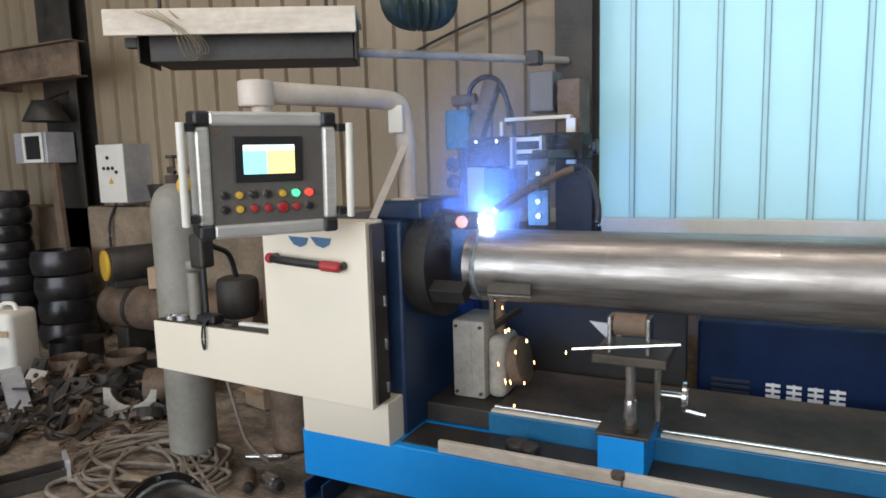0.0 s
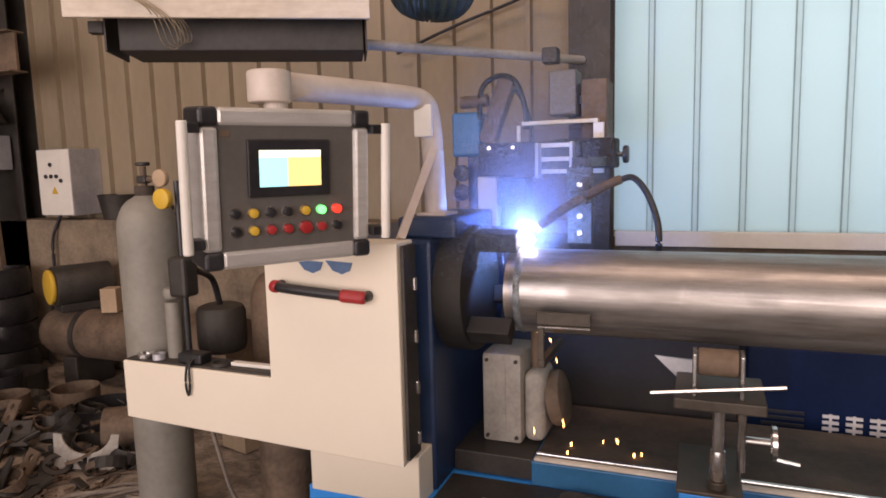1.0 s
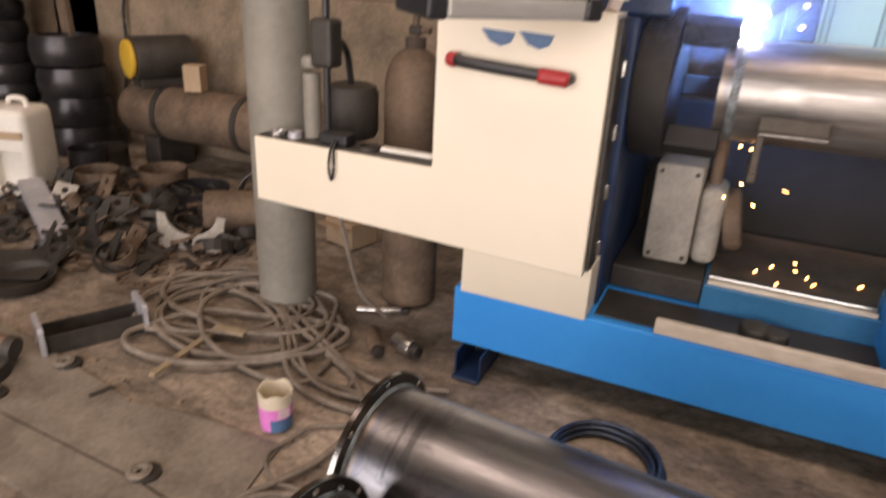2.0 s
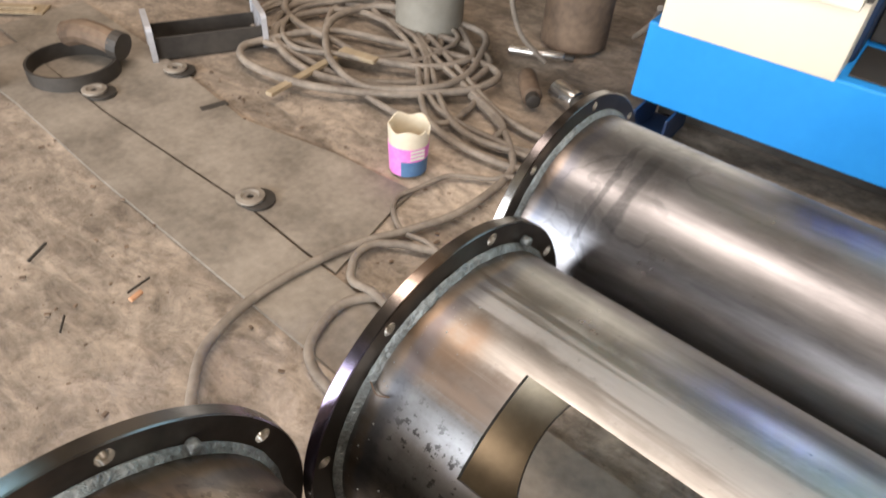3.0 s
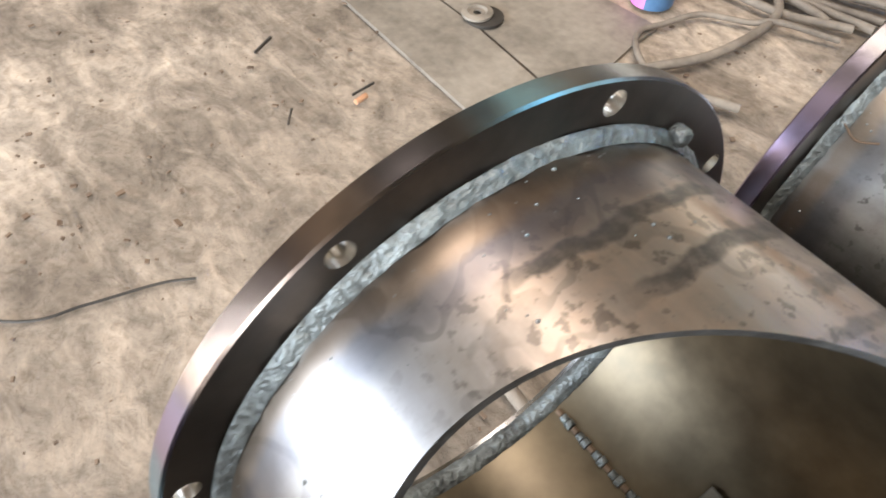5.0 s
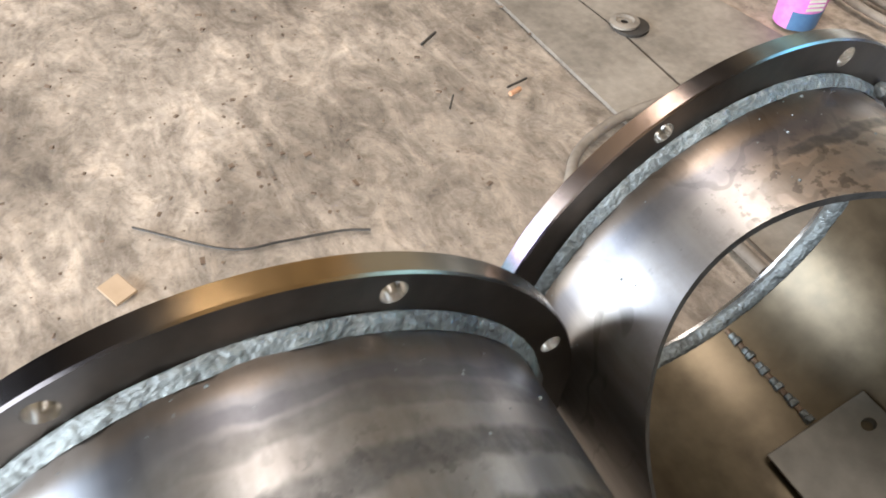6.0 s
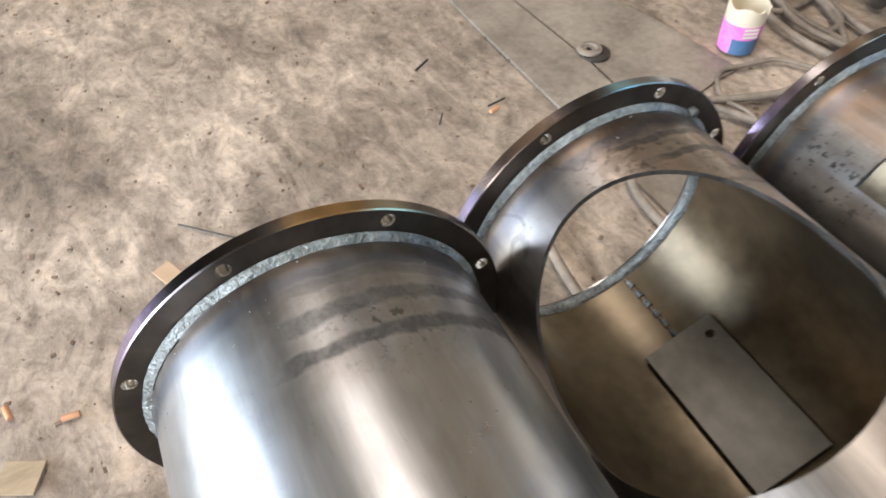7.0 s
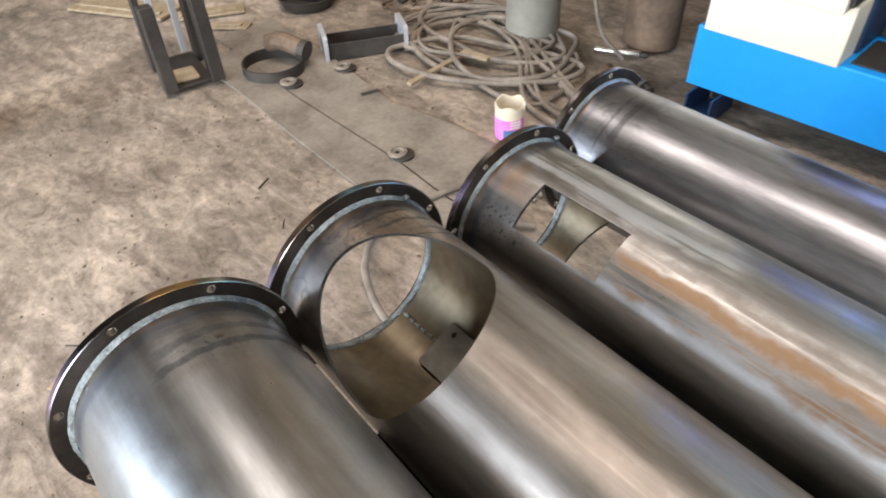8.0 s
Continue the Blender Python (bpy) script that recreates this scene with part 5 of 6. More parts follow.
    part("web", box(-0.32, 0.32, -0.05, 0.05, -0.004, 0.004, 0.001), GALVANISED, ch)
    for yy in (-0.054, 0.046):
        part("lip", box(-0.32, 0.32, yy, yy + 0.008, -0.045, 0.004, 0.001), GALVANISED, ch)
    sp = thing("sheet_plate", "dark oily steel plate lying at the scrap heap", "steel plate", pose(-2.86, 2.62, 0.012, 3, -4, 25))
    part("plate", box(-0.3, 0.26, -0.14, 0.14, -0.004, 0.004, 0.001), DARK_STEEL, sp)
    dr = thing("black_can", "black iron can standing among the scrap", "can", pose(-3.52, 3.62, 0))
    part("shell", lathe([(0.0, 0.0), (0.1, 0.0), (0.105, 0.2), (0.099, 0.2), (0.095, 0.008), (0.0, 0.008)], 32, closed=False), BLACK_IRON, dr, smooth=40)
    for x, y, zz, tx, ty, rz, mt in ((-2.52, 3.02, 0.055, 55, 0, -15, RUSTY), (-3.08, 3.12, 0.13, 50, 10, 20, PALE_CAST), (-2.98, 3.28, 0.15, 58, -8, -10, RUSTY), (-2.8, 3.18, 0.1, 48, 5, 35, DARK_STEEL), (-3.25, 3.25, 0.14, 60, 0, 5, DARK_STEEL)):
        pp = thing("drilled_plate", "small steel plate with two drilled holes among scrap", "drilled plate", pose(x, y, zz, tx, ty, rz), "drilled plates")
        part("plate", cut(box(-0.055, 0.055, -0.065, 0.065, -0.005, 0.005, 0.002), rod((0, -0.03, -0.05), (0, -0.03, 0.05), 0.016, 16), rod((0, 0.028, -0.05), (0, 0.028, 0.05), 0.016, 16)), mt, pp)
    thin = bmesh.new()
    for k in range(120):
        m = pose(rnd.uniform(-2.7, -1.95), rnd.uniform(2.75, 3.3), 0.006, 0, 0, rnd.uniform(0, 180))
        w = rnd.uniform(0.01, 0.05)
        box(-w, w, -0.006, 0.006, -0.003, 0.004, 0, m=m, bm=thin)
    tagged(part("floor_offcuts", thin, RUSTY), "scattered thin steel strips on the floor", "scrap", kind="stuff")


scrap_corner()


# ---- the open floor ----
def floor_things():
    near = [(-2.45, 1.915), (-2.134, 1.897), (-1.69, 1.852), (-1.167, 1.814), (-0.75, 1.782), (-0.3, 1.75), (-0.3, 1.908), (-0.75, 1.93), (-1.0, 1.953), (-1.18, 1.967), (-1.36, 1.99), (-1.93, 2.012), (-2.45, 2.07)]
    far = [(-2.6, 2.086), (-1.93, 2.018), (-1.36, 1.997), (-1.18, 1.975), (-1.1, 1.97), (-1.144, 2.194), (-1.151, 2.274), (-1.4, 2.262), (-1.66, 2.222), (-2.1, 2.3), (-2.6, 2.36)]
    for outline, lift in ((near, 0.0055), (far, 0.0035)):
        bm = prism(outline, -0.003, lift)
        bm.transform(Matrix(((1, 0, 0, 0), (0, 0, 1, 0), (0, 1, 0, 0), (0, 0, 0, 1))))
        bmesh.ops.recalc_face_normals(bm, faces=bm.faces[:])
        tagged(part("floor_plate", bm, FLOOR_PLATE), "thin worn steel plate lying on the floor", "floor plate", "floor plates")
    for x, y in ((-1.39, 2.012), (-2.03, 2.05), (-1.985, 2.262)):
        w = thing("grinding_disc", "worn flap grinding discs lying stacked", "grinding disc", pose(x, y, 0.0056), "grinding discs")
        part("disc", lathe([(0.009, 0), (0.037, 0), (0.037, 0.006), (0.022, 0.008), (0.009, 0.005)], 32, pose(0.012, 0.01, 0)), DARK_STEEL, w, smooth=30)
        part("disc", lathe([(0.008, 0.009), (0.031, 0.009), (0.031, 0.014), (0.02, 0.016), (0.016, 0.012), (0.008, 0.012)], 32), FLOOR_PLATE, w, smooth=30)
    c = thing("paint_cup", "cream plastic cup with pink label and torn rim", "cup", pose(-1.222, 2.338, 0.001) @ Matrix.Scale(0.86, 4))
    cup = lathe([(0, 0), (0.046, 0), (0.05, 0.004), (0.056, 0.138), (0.053, 0.138), (0.046, 0.008), (0, 0.008)], 40, closed=False)
    for v in cup.verts:
        if v.co.z > 0.12:
            a = math.atan2(v.co.y, v.co.x)
            v.co.z += 0.006 * math.sin(5 * a) + (-0.022 if 0.1 < a < 0.5 else 0)
    part("shell", cup, CUP_CREAM, c, smooth=40)
    part("label_band", lathe([(0.0505, 0.004), (0.0508, 0.003), (0.0553, 0.09), (0.055, 0.09)], 40), PINK, c, smooth=40)
    dark = lathe([(0.0512, 0.003), (0.0514, 0.003), (0.0538, 0.05), (0.0536, 0.05)], 40)
    bmesh.ops.delete(dark, geom=[f for f in dark.faces if not -1.3 < math.atan2(f.calc_center_median().y, f.calc_center_median().x) < 0.5], context="FACES")
    part("label_patch", dark, LABEL_BLUE, c, smooth=40)
    for k in range(3):
        part("mark_bar", box(0.0545, 0.0555, -0.02, 0.02, 0.058 + 0.011 * k, 0.065 + 0.011 * k, 0, m=Matrix.Rotation(radians(-25), 4, "Z")), WHITE_PLASTIC, c)
    s = thing("wood_strip", "bent pale wooden strip lying on the cables", "wood strip", pose(0, 0, 0.02))
    part("strip", box(-0.15, 0.15, -0.011, 0.011, 0, 0.012, 0.002, m=pose(-1.691, 2.472, 0, 0, 0, 95)), WOOD, s)
    part("strip", box(-0.06, 0.06, -0.016, 0.016, 0.0125, 0.024, 0.002, m=pose(-1.645, 2.632, 0, 0, 0, 8)), WOOD, s)
    u = thing("channel_bracket", "dark channel bracket with pale end plates", "bracket", pose(-2.06, 2.43, 0, 0, 0, 62))
    part("channel", box(-0.15, 0.15, -0.055, -0.049, 0.0, 0.065, 0.002), DARK_STEEL, u)
    part("channel", box(-0.15, 0.15, 0.049, 0.055, 0.0, 0.065, 0.002), DARK_STEEL, u)
    part("web", box(-0.15, 0.15, -0.0485, 0.0485, 0.0, 0.006, 0.001), RUSTY, u)
    for x in (-0.156, 0.156):
        part("end_plate", cut(box(x - 0.004, x + 0.004, -0.075, 0.075, 0, 0.105, 0.012), box(x - 0.1, x + 0.1, -0.012, 0.012, 0.045, 0.07, 0)), GALVANISED, u)
    j = thing("steel_jig", "dark welded steel jig standing on the floor", "jig", pose(-2.38, 1.83, 0, 0, 0, -12))
    for y in (-0.085, 0.085):
        part("upright", box(0.08, 0.14, y - 0.024, y + 0.024, 0, 0.3, 0.004, m=pose(0, 0, 0, 0, -6, 0)), DARK_STEEL, j)
        part("rear_upright", box(-0.16, -0.1, y - 0.012, y + 0.012, 0, 0.34, 0.004), DARK_STEEL, j)
    for y in (-0.04, 0.035):
        part("slat", box(-0.11, -0.1, y - 0.012, y + 0.012, 0.05, 0.32, 0.002), GALVANISED, j)
    part("base_plate", box(-0.16, 0.12, -0.07, 0.07, 0.012, 0.022, 0.002), DARK_STEEL, j)
    part("cross_bar", box(-0.16, -0.12, -0.072, 0.072, 0.3, 0.33, 0.003), DARK_STEEL, j)
    part("shavings", box(0.0, 0.1, -0.06, 0.03, 0.023, 0.04, 0.008), WOOD, j)
    for x, y, l, w, a, h in ((-3.2, 1.96, 0.5, 0.16, 28, 0.012), (-2.86, 2.2, 0.3, 0.1, 62, 0.01), (-2.66, 2.19, 0.16, 0.07, 40, 0.008)):
        q = thing("pale_board", "pale dusty board offcut lying on the floor", "board", pose(x, y, 0.002, 0, 0, a), "board offcuts")
        part("board", box(-l / 2, l / 2, -w / 2, w / 2, 0, h, 0.003), WOOD, q)
        part("nail_strip", box(-l / 2 + 0.02, l / 2 - 0.03, -w / 4, -w / 4 + 0.02, h + 0.0005, h + 0.009, 0.002), WOOD, q)
    q = thing("dark_tray", "shallow dark steel tray lying on the floor", "tray", pose(-2.62, 2.56, 0.001, 0, 0, 20))
    part("pan", lathe([(0.0, 0.0), (0.11, 0.0), (0.135, 0.05), (0.129, 0.05), (0.106, 0.006), (0.0, 0.006)], 36, closed=False), DARK_STEEL, q, smooth=40)
    r = thing("band_clamp", "dark steel band clamp with a rag bundle on it", "clamp", pose(-2.17, 2.08, 0))
    part("band", lathe([(0.108, 0), (0.115, 0), (0.115, 0.045), (0.108, 0.045)], 48), DARK_STEEL, r, smooth=40)
    part("rag", hose([(-0.09, 0.05, 0.07), (-0.04, 0.07, 0.085), (0.02, 0.09, 0.08), (0.06, 0.1, 0.07)], 0.034, 12), RUSTY, r)
    part("rag_end", rod((0.05, 0.1, 0.07), (0.075, 0.11, 0.065), 0.038, 16), DARK_STEEL, r)
    for (x, y, a, l, q) in ((-1.195, 2.835, -52, 0.12, 0.027), (-1.09, 2.855, -20, 0.085, 0.03), (-1.3, 3.05, 24, 0.17, 0.0155)):
        b = thing("round_bar", "bright steel round bar offcut on the floor", "bar offcut", pose(x, y, q, 0, 0, a), "bar offcuts")
        part("bar", rod((-l / 2, 0, 0), (l / 2, 0, 0), q, 24, 0.003), CHROME if q > 0.028 or q < 0.02 else RUSTY, b, smooth=30)
        part("stub_end", rod((l / 2, 0, 0), (l / 2 + 0.03, 0, 0), q * 0.7, 20, 0.003), DARK_STEEL, b, smooth=30)
    k = thing("wire_coil", "coil of dark bluish steel wire lying under the machine edge", "wire coil", pose(-0.36, 2.6, 0))
    for q, (ring, up) in enumerate(((0.128, 0.008), (0.142, 0.008), (0.156, 0.009), (0.134, 0.022), (0.149, 0.023), (0.142, 0.036))):
        part("turn", lathe([(ring + 0.007 * math.cos(a), up + 0.007 * math.sin(a)) for a in [2 * math.pi * i / 8 for i in range(8)]], 56, pose(0.003 * (q % 3), 0.003 * (q % 2), 0)), BLUED_WIRE, k, smooth=60)
    y = thing("yellow_jug", "yellow plastic jug standing on the floor", "jug", pose(-2.56, 1.1, 0))
    part("body", rod((0, 0, 0), (0, 0, 0.17), 0.085, 28, 0.03), YELLOW, y, smooth=40)
    part("neck", rod((0, 0, 0.171), (0, 0, 0.22), 0.035, 20, 0.006), YELLOW, y, smooth=40)
    e = thing("sheet_offcut", "round-cornered brown sheet offcut beside the pipe", "sheet offcut", pose(-0.66, 2.42, 0.001, 0, 0, -10))
    part("sheet", lathe([(0, 0), (0.13, 0), (0.13, 0.004), (0, 0.004)], 40, closed=False), CARDBOARD, e)


floor_things()


def cables():
    h1 = [(-0.62, 1.5), (-0.76, 1.51), (-0.92, 1.54), (-1.03, 1.59), (-1.081, 1.63), (-1.131, 1.694), (-1.156, 1.805), (-1.146, 1.937), (-1.116, 2.049), (-1.065, 2.149), (-1.02, 2.267), (-1.013, 2.426), (-1.045, 2.516), (-1.15, 2.62), (-1.3, 2.7)]
    tagged(part("floor_hose", hose([(x, y, 0.0155) for x, y in h1], 0.0095, 10, 10), RUBBER, smooth=60), "dusty brown cable looping over the floor plates", "cable")
    h2 = [(-0.78, 1.75), (-0.899, 1.759), (-0.971, 1.779), (-1.009, 1.822), (-1.024, 1.908), (-0.987, 1.964), (-0.92, 1.99), (-0.86, 2.03)]
    tagged(part("floor_hose", hose([(x, y, 0.0155) for x, y in h2], 0.0095, 10, 10), RUBBER, smooth=60), "dusty brown cable looped beside the pipes", "cable")
    h4 = [(-0.9, 1.93), (-0.987, 1.955), (-1.05, 1.965), (-1.077, 1.992), (-1.095, 2.026), (-1.09, 2.07), (-1.043, 2.107), (-1.0, 2.126), (-0.9, 2.17)]
    tagged(part("floor_hose", hose([(x, y, 0.016 + (0.016 if i < 2 else 0.0)) for i, (x, y) in enumerate(h4)], 0.0085, 10, 10), RUBBER, smooth=60), "dusty brown cable looped beside the pipes", "cable")
    h3 = [(-0.93, 2.12), (-1.001, 2.136), (-1.072, 2.142), (-1.129, 2.176), (-1.158, 2.225), (-1.146, 2.275), (-1.12, 2.365), (-1.042, 2.417), (-1.002, 2.442), (-0.9, 2.5)]
    tagged(part("floor_hose", hose([(x, y, 0.0105 + (0.012 if 0.0 < x + 1.03 < 0.06 else 0.0)) for x, y in h3], 0.006, 8, 10), RUBBER, smooth=60), "thin dark cable by the cup", "cable")
    thin_wire = [(-1.36, 0.98), (-1.239, 1.093), (-1.21, 1.17), (-1.183, 1.257), (-1.16, 1.3)]
    tagged(part("thin_wire", hose([(x, y, 0.0025) for x, y in thin_wire], 0.0022, 6), DARK_STEEL), "thin dark wire end lying on the floor", "wire")
    rnd = random.Random(3)
    for k in range(9):
        cx, cy = -1.66 + rnd.uniform(-0.2, 0.22), 2.72 + rnd.uniform(-0.12, 0.14)
        a, b, ph = rnd.uniform(0.22, 0.46), rnd.uniform(0.12, 0.27), rnd.uniform(0, 6.28)
        tilt = rnd.uniform(-0.5, 0.5)
        pts = []
        for i in range(13):
            q = ph + i * 2 * math.pi * 1.05 / 12
            x, y = a * math.cos(q) * (1 + 0.12 * math.sin(2 * q + k)), b * math.sin(q) * (1 + 0.15 * math.cos(3 * q + k))
            pts.append((cx + x * math.cos(tilt) - y * math.sin(tilt), cy + x * math.sin(tilt) + y * math.cos(tilt), 0.011 + 0.006 * (k % 4) + 0.008 * rnd.random()))
        tagged(part("cable_loop", hose(pts, rnd.choice((0.008, 0.009, 0.011)), 8, 7), RUBBER, smooth=60), "dusty brown welding cable in a tangled heap", "cable", "heap of cables")
    for k in range(5):
        u = [rnd.uniform(-0.09, 0.09) for _ in range(8)]
        pts = [(-1.8 + u[0], 2.95 + u[1], 0.02), (-1.5 + u[2], 2.78 + u[3], 0.03), (-1.25 + u[4], 2.6 + u[5], 0.02), (-1.06 + u[6] * 0.6, 2.56 + u[7], 0.015), (-0.9 + u[1], 2.62 + u[2], 0.012)]
        tagged(part("cable_run", hose(pts, 0.009, 8, 8), RUBBER, smooth=60), "dusty brown cable running from the heap to the pipes", "cable", "heap of cables")
    up = [(-1.25, 3.02, 0.012), (-1.35, 3.0, 0.1), (-1.4, 2.98, 0.3), (-1.42, 2.95, 0.5), (-1.4, 2.9, 0.7)]
    tagged(part("gas_line", hose(up, 0.008, 8), RUBBER, smooth=60), "thin hose rising behind the cabinet shelf", "hose")
    tagged(part("cable_bow", hose([(-1.1, 3.3, 0.05), (-1.03, 3.2, 0.14), (-0.98, 3.1, 0.22), (-0.95, 3.0, 0.27)], 0.008, 8), RUBBER, smooth=60), "cable bowing up to the machine base", "cable")
    grit = bmesh.new()
    for k in range(900):
        x, y = rnd.uniform(-2.6, -0.7), rnd.uniform(0.5, 2.4)
        s = 0.0008 + 0.003 * rnd.random() ** 3
        box(-s * rnd.uniform(1, 3), s, -s, s, -0.001, s * 0.6, 0, m=pose(x, y, 0.001, rnd.uniform(-20, 20), 0, rnd.uniform(0, 180)), bm=grit)
    tagged(part("floor_grit", grit, RUSTY), "small grit and metal crumbs over the floor", "grit", kind="stuff")
    for x, y, a, l, w, mt, lab in ((-1.57, 1.642, 117, 0.055, 0.005, DARK_STEEL, "thin dark steel sliver on the floor"), (-1.247, 0.93, 20, 0.05, 0.035, CARDBOARD, "brown scrap chip on the floor"), (-0.985, 0.64, 60, 0.06, 0.05, WOOD, "torn pale board piece on the floor"), (-1.766, 2.215, 75, 0.07, 0.02, DARK_STEEL, "dark steel strip on the floor plate"), (-1.35, 1.712, 95, 0.05, 0.003, DARK_STEEL, "thin dark wire bit on the floor"), (-1.366, 1.574, 140, 0.04, 0.003, DARK_STEEL, "thin dark wire bit on the floor")):
        tagged(part("floor_chip", box(-l / 2, l / 2, -w / 2, w / 2, 0.0, 0.005, 0.001, m=pose(x, y, 0.001, 0, 0, a)), mt), lab, "chip")
    for x, y, a in ((-1.328, 1.692, 100), (-1.103, 0.64, 10), (-1.046, 0.723, 80)):
        tagged(part("filter_stub", rod((-0.013, 0, 0), (0.013, 0, 0), 0.0052, 14, 0.001), STUB_ORANGE, smooth=40), "small orange-brown stub lying on the floor", "stub", "stubs on the floor").matrix_world = pose(x, y, 0.0055, 0, 0, a)



cables()


# ---- on the shelf and in the machine ----
def shelf_things():
    z = 0.7005
    f = thing("gas_regulator", "brass and steel gas regulator with flow tube", "regulator", pose(-1.42, 2.86, z))
    part("flow_tube", rod((0.0, -0.03, 0.001), (0.0, -0.03, 0.2), 0.027, 20, 0.004), CYL_GREY, f, smooth=30)
    part("knob", rod((0, -0.03, 0.21), (0, -0.03, 0.25), 0.03, 16, 0.012), CYL_GREY, f, smooth=40)
    part("stem", rod((0.05, -0.02, 0.001), (0.05, -0.02, 0.62), 0.011, 12), BLACK_PLASTIC, f)
    part("body", box(0.015, 0.09, -0.06, 0.01, 0.22, 0.36, 0.012), DARK_STEEL, f)
    part("gauge", rod((0.02, -0.07, 0.56), (0.02, -0.045, 0.56), 0.035, 24, 0.004), YELLOW, f, smooth=30)
    part("gauge", rod((0.0, -0.05, 0.63), (0.0, -0.03, 0.63), 0.03, 24, 0.004), CARDBOARD, f, smooth=30)
    for x, y, r, h, m in ((-1.53, 2.8, 0.03, 0.014, CHROME), (-1.46, 2.79, 0.022, 0.02, GALVANISED), (-1.2, 2.8, 0.035, 0.01, DARK_STEEL)):
        c = thing("metal_cap", "small round metal cap lying on the shelf", "cap", pose(x, y, z + 0.0005), "caps on the shelf")
        part("cap", lathe([(0, 0), (r, 0), (r, h), (r * 0.7, h), (r * 0.7, h * 0.5), (0, h * 0.5)], 24, closed=False), m, c, smooth=30)
    d = thing("hand_device", "small black hand device with a wrist strap", "hand device", pose(-1.3, 2.8, z + 0.0005))
    part("case", box(-0.06, 0.04, -0.03, 0.03, 0, 0.035, 0.008), BLACK_PLASTIC, d)
    part("strap", hose([(0.0, -0.03, 0.02), (0.0, -0.052, 0.0), (-0.008, -0.054, -0.06), (0.0, -0.053, -0.1), (0.01, -0.054, -0.06), (0.01, -0.052, 0.0), (0.01, -0.03, 0.02)], 0.004, 8), BLACK_PLASTIC, d)
    s = tagged(part("white_strip", box(-1.16, -0.99, 2.8, 2.825, z, z + 0.012, 0.002), WHITE_PLASTIC), "white plastic strip lying on the shelf", "strip")
    part("filter_bowl", rod((-0.04, 0.26, -0.06), (-0.04, 0.26, 0.13), 0.095, 28, 0.03), DARK_STEEL, f, "dark dusty filter bowl", smooth=40)
    part("filter_pipe", hose([(-0.04, 0.26, 0.12), (-0.02, 0.2, 0.24), (0.04, 0.05, 0.3)], 0.012, 10), BLACK_PLASTIC, f)
    m = thing("drive_motor", "pale grey cast drive gearbox under the pipe", "motor", pose(-0.34, 3.32, 0.3665))
    part("gearbox", box(-0.075, 0.068, -0.1, 0.12, 0.0, 0.325, 0.014, seg=2), PALE_CAST, m, smooth=40)
    part("side_cover", box(0.0685, 0.145, -0.08, 0.1, 0.005, 0.26, 0.03, seg=3), PALE_CAST, m, smooth=40)
    part("cover_rib", box(0.0, 0.012, -0.104, -0.1005, 0.03, 0.29, 0.001), PALE_CAST, m)
    for x, z in ((-0.055, 0.025), (0.05, 0.025), (-0.055, 0.3), (0.05, 0.3)):
        part("bolt", rod((x, -0.109, z), (x, -0.1005, z), 0.007, 6), DARK_STEEL, m)
    part("pipe_stub", rod((0.1, 0, 0.261), (0.1, 0, 0.42), 0.02, 16), RUSTY, m, smooth=40)
    part("end_bell", rod((0.146, 0.02, 0.14), (0.2, 0.02, 0.15), 0.1, 28, 0.016), RUSTY, m, "brown motor end bell", smooth=40)
    g = thing("earth_clamp", "brown steel earth clamp hung at the pipe end", "clamp", pose(-0.08, 3.0, 0.88))
    part("jaw", box(-0.082, 0.082, -0.006, 0.006, -0.02, 0.02, 0.003), OILY_STEEL, g)
    part("rod", rod((-0.077, -0.012, -0.026), (0.082, -0.012, -0.024), 0.0045, 8), CHROME, g)
    part("arm", box(-0.082, -0.06, 0.0065, 0.3, -0.16, -0.135, 0.003), OILY_STEEL, g)
    part("drop_link", box(-0.08, -0.062, 0.0066, 0.018, -0.1345, -0.02, 0.002), OILY_STEEL, g)
    for x, y, r in ((-0.05, 2.985, 0.03), (0.0, 2.97, 0.022)):
        tagged(part("slag_lump", rod((x, y, 0.2905), (x, y, 0.33), r + 0.015, 14, 0.012), DARK_STEEL, smooth=40), "dark slag lump on the deck plate", "slag", "slag lumps")
    at = pose(-0.6559, 1.3321, 0.4395, 0, -1.24, -5.19)
    plate = thing("loose_plate", "grey steel plate with a hole inside the pipe opening", "steel plate", at)
    part("plate", cut(box(0.099, 0.262, -0.04, 0.04, -0.0022, 0.0022, 0.0008, m=Matrix.Translation((0, 0.0555, -0.1015)) @ pose(0, 0, 0, 26.8, 0, 0)), rod((0.118, 0.078, -0.2), (0.118, 0.078, 0.1), 0.0045, 14)), BORE_PLATE, plate)
    seam = thing("seam_weld", "rough beaded seam weld inside the pipe bore", "weld seam", at)
    for k in range(18):
        part("bead", rod((0.006 + 0.005 * k, 0.0615, -0.1115), (0.0102 + 0.005 * k, 0.0615, -0.1115), 0.0022 + 0.0008 * (k * 7 % 3), 8), WELD if k % 3 else RUSTY, seam, smooth=60)


shelf_things()


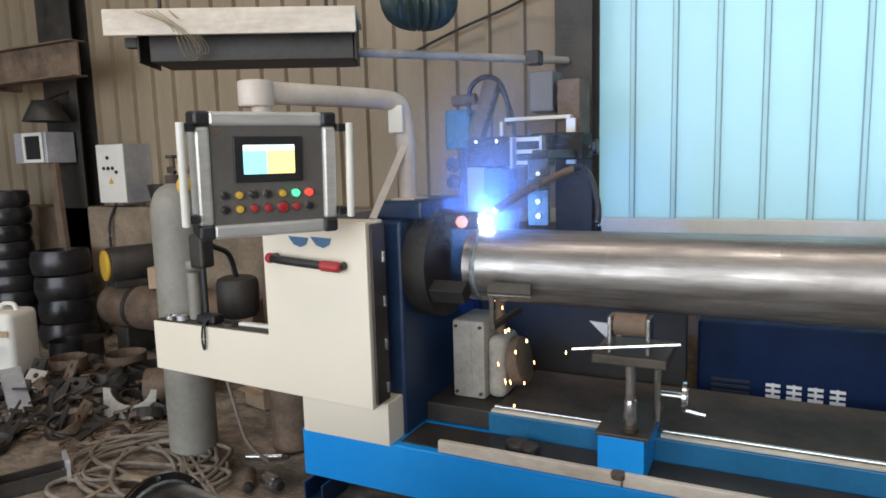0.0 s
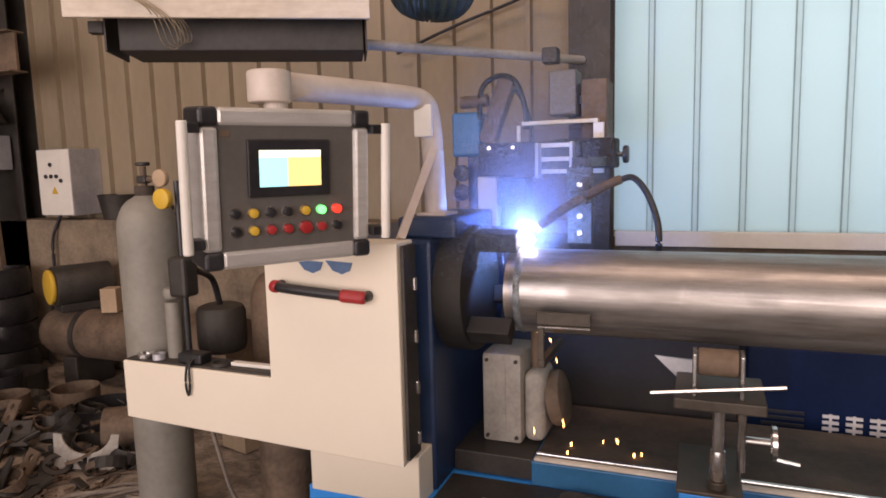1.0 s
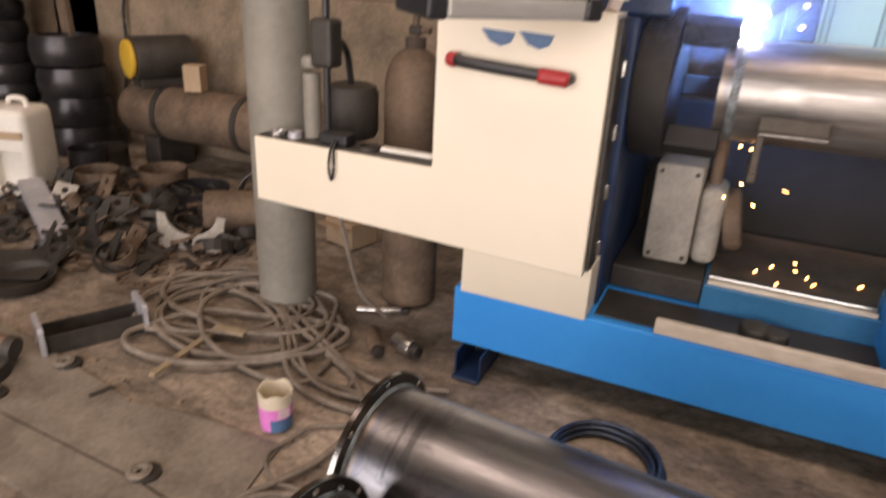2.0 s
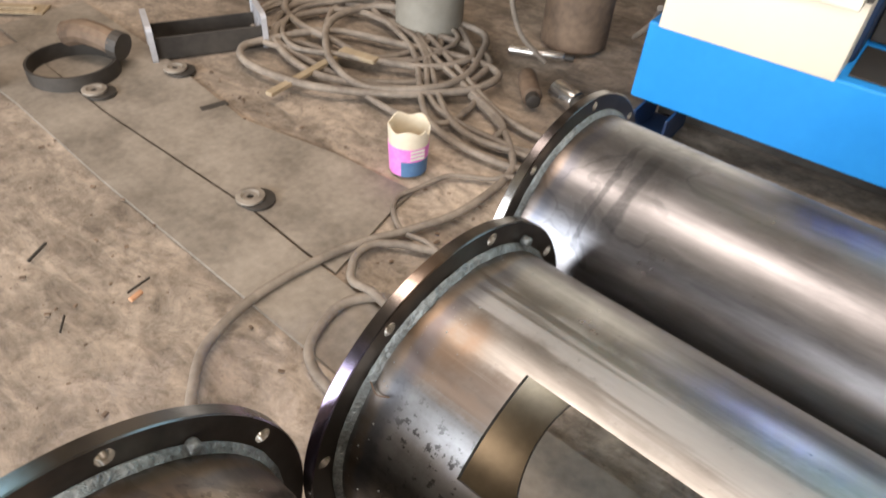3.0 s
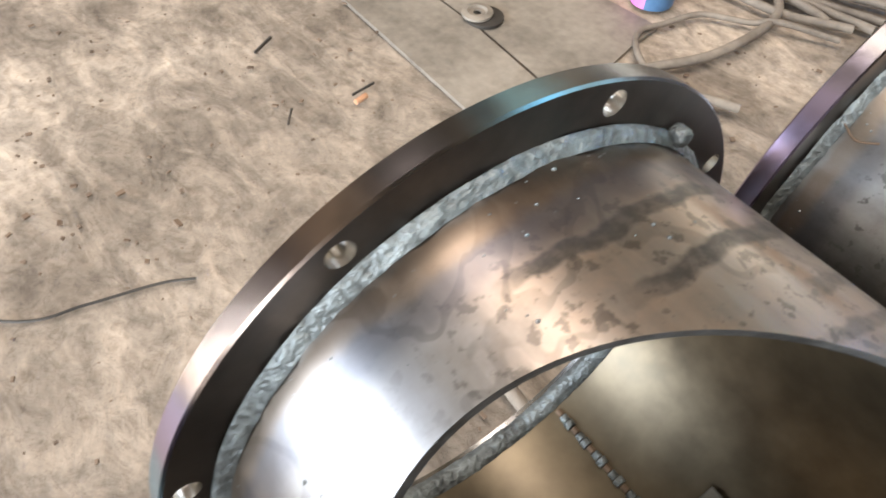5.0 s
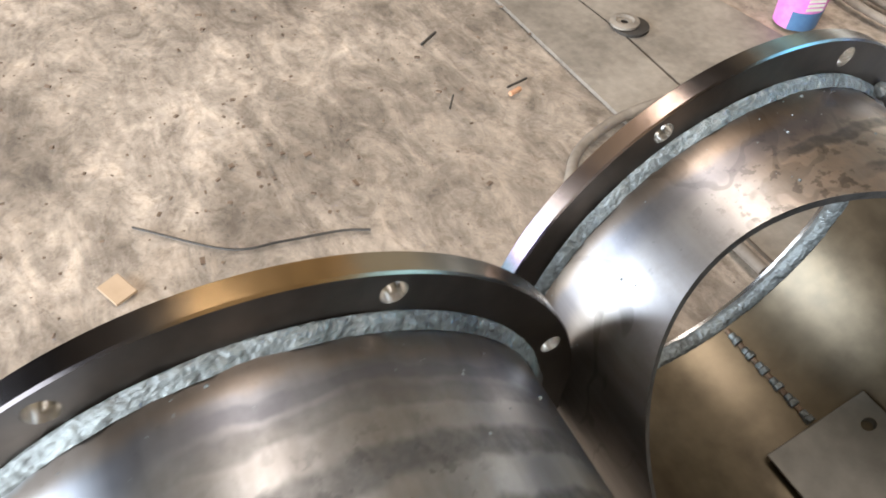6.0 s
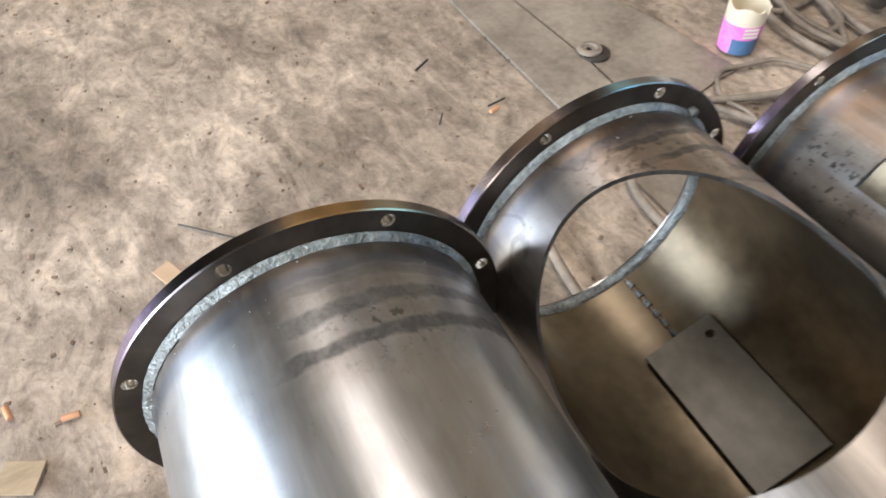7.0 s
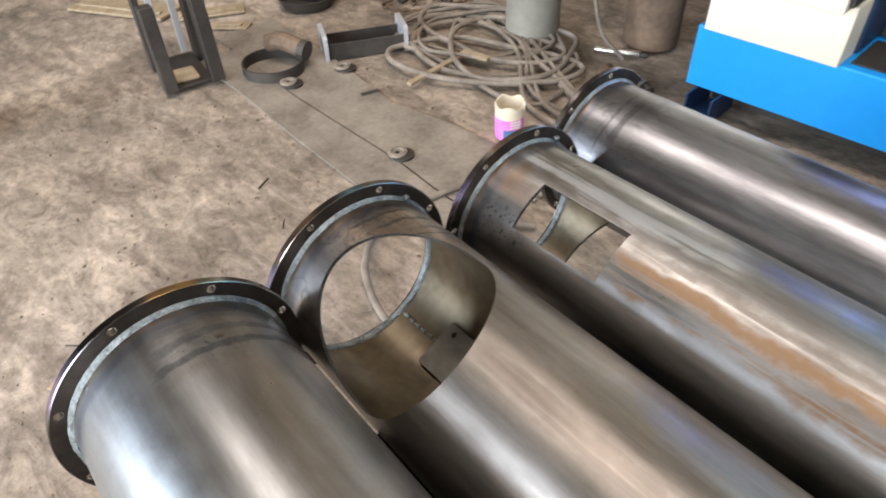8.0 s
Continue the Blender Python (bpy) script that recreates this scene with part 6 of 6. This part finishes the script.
def smoke():
    out = []
    rnd = np.random.RandomState(4)
    for k, (x, y, z, sx, sz, n, lean, size) in enumerate(((-0.21, 3.13, 1.14, 0.06, 0.06, 120000, 0.0, 0.00045), (-0.25, 3.14, 1.24, 0.11, 0.13, 300000, 0.1, 0.00052), (-0.26, 3.16, 1.38, 0.13, 0.2, 200000, 0.25, 0.00045))):
        c = rnd.normal(size=(n, 3)) * (sx, sx, sz)
        c[:, 0] += 0.25 * sx * np.sin(c[:, 2] * 14 + k) + lean * c[:, 2]
        c = c[(c[:, 2] > 1.0 - z) & (c[:, 2] < 0.7)]
        t = rnd.normal(size=(len(c), 3, 3)) * size
        v = (c[:, None, :] + t).reshape(-1, 3)
        me = bpy.data.meshes.new("welding_smoke")
        me.from_pydata(v, [], np.arange(len(v)).reshape(-1, 3))
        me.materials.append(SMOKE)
        ob = new("welding_smoke", me)
        ob.matrix_world = pose(x, y, z)
        out.append(tagged(ob, "thin smoke particles rising from the welding arc", "smoke", "welding smoke", "stuff"))
    return out


puffs = smoke()


def sparks():
    out = []
    rnd = random.Random(21)
    for k in range(64):
        r = rnd.choice((0.0016, 0.002, 0.0028))
        ob = part("spark", rod((0, 0, -0.006), (0, 0, 0.006), r, 6), SPARK)
        start = rnd.uniform(-0.5, 2.5) if k < 54 else rnd.uniform(2.5, 7.2)
        out.append((tagged(ob, "small glowing orange weld spark", "spark", "weld sparks"), start, rnd.gauss(0.4, 0.26), rnd.uniform(0.0, 0.25), rnd.uniform(-0.6, 0.2)))
    return out


flying = sparks()


# ---- what moves ----
def motions():
    walk(chuck, [(t, pose(-0.49, 3.16, 0.935, 12 * t)) for t in (0, 2, 4, 6, 8)])
    walk(work, [(t, pose(-0.275, 3.16, 0.935, 12 * t)) for t in (0, 2, 4, 6, 8)])
    for k, ob in enumerate(puffs):
        p = ob.matrix_world.translation.copy()
        walk(ob, [(t, Matrix.Translation(p + Vector((0.012 * math.sin(t * 1.7 + k), 0.01 * math.cos(t * 1.3 + k), 0.015 * math.sin(t * 0.9 + k)))) @ pose(0, 0, 0, 0, 0, 11 * t * (1 if k % 2 else -1))) for t in (0, 1, 2, 3, 4, 5, 6, 7, 8)])
    for ob, t0, vx, vy, vz in flying:
        start = Vector((-0.2, 3.16, 0.8))
        hidden = Vector((-0.25, 3.2, 0.935))
        rows = [(t0 - 0.15, Matrix.Translation(hidden))]
        for i in range(16):
            q = i * 0.05
            p = start + Vector((vx * q, vy * q, vz * q - 2.6 * q * q))
            if p.z < 0.384:
                p.z = 0.384
            rows.append((t0 + q, Matrix.Translation(p)))
            if p.z <= 0.384:
                break
        rest = rows[-1][1]
        late = rows[-1][0]
        rows += [(late + 0.03, rest), (late + 0.1, Matrix.Translation((0, 0, -0.04)) @ rest)]
        rest = rows[-1][1]
        rows = [r for r in rows if 0.0 <= r[0] < 7.9]
        if not rows or rows[0][0] > 0.01:
            rows = [(0.0, rows[0][1] if rows else rest)] + rows
        rows.append((8.0, rest))
        walk(ob, rows)


motions()
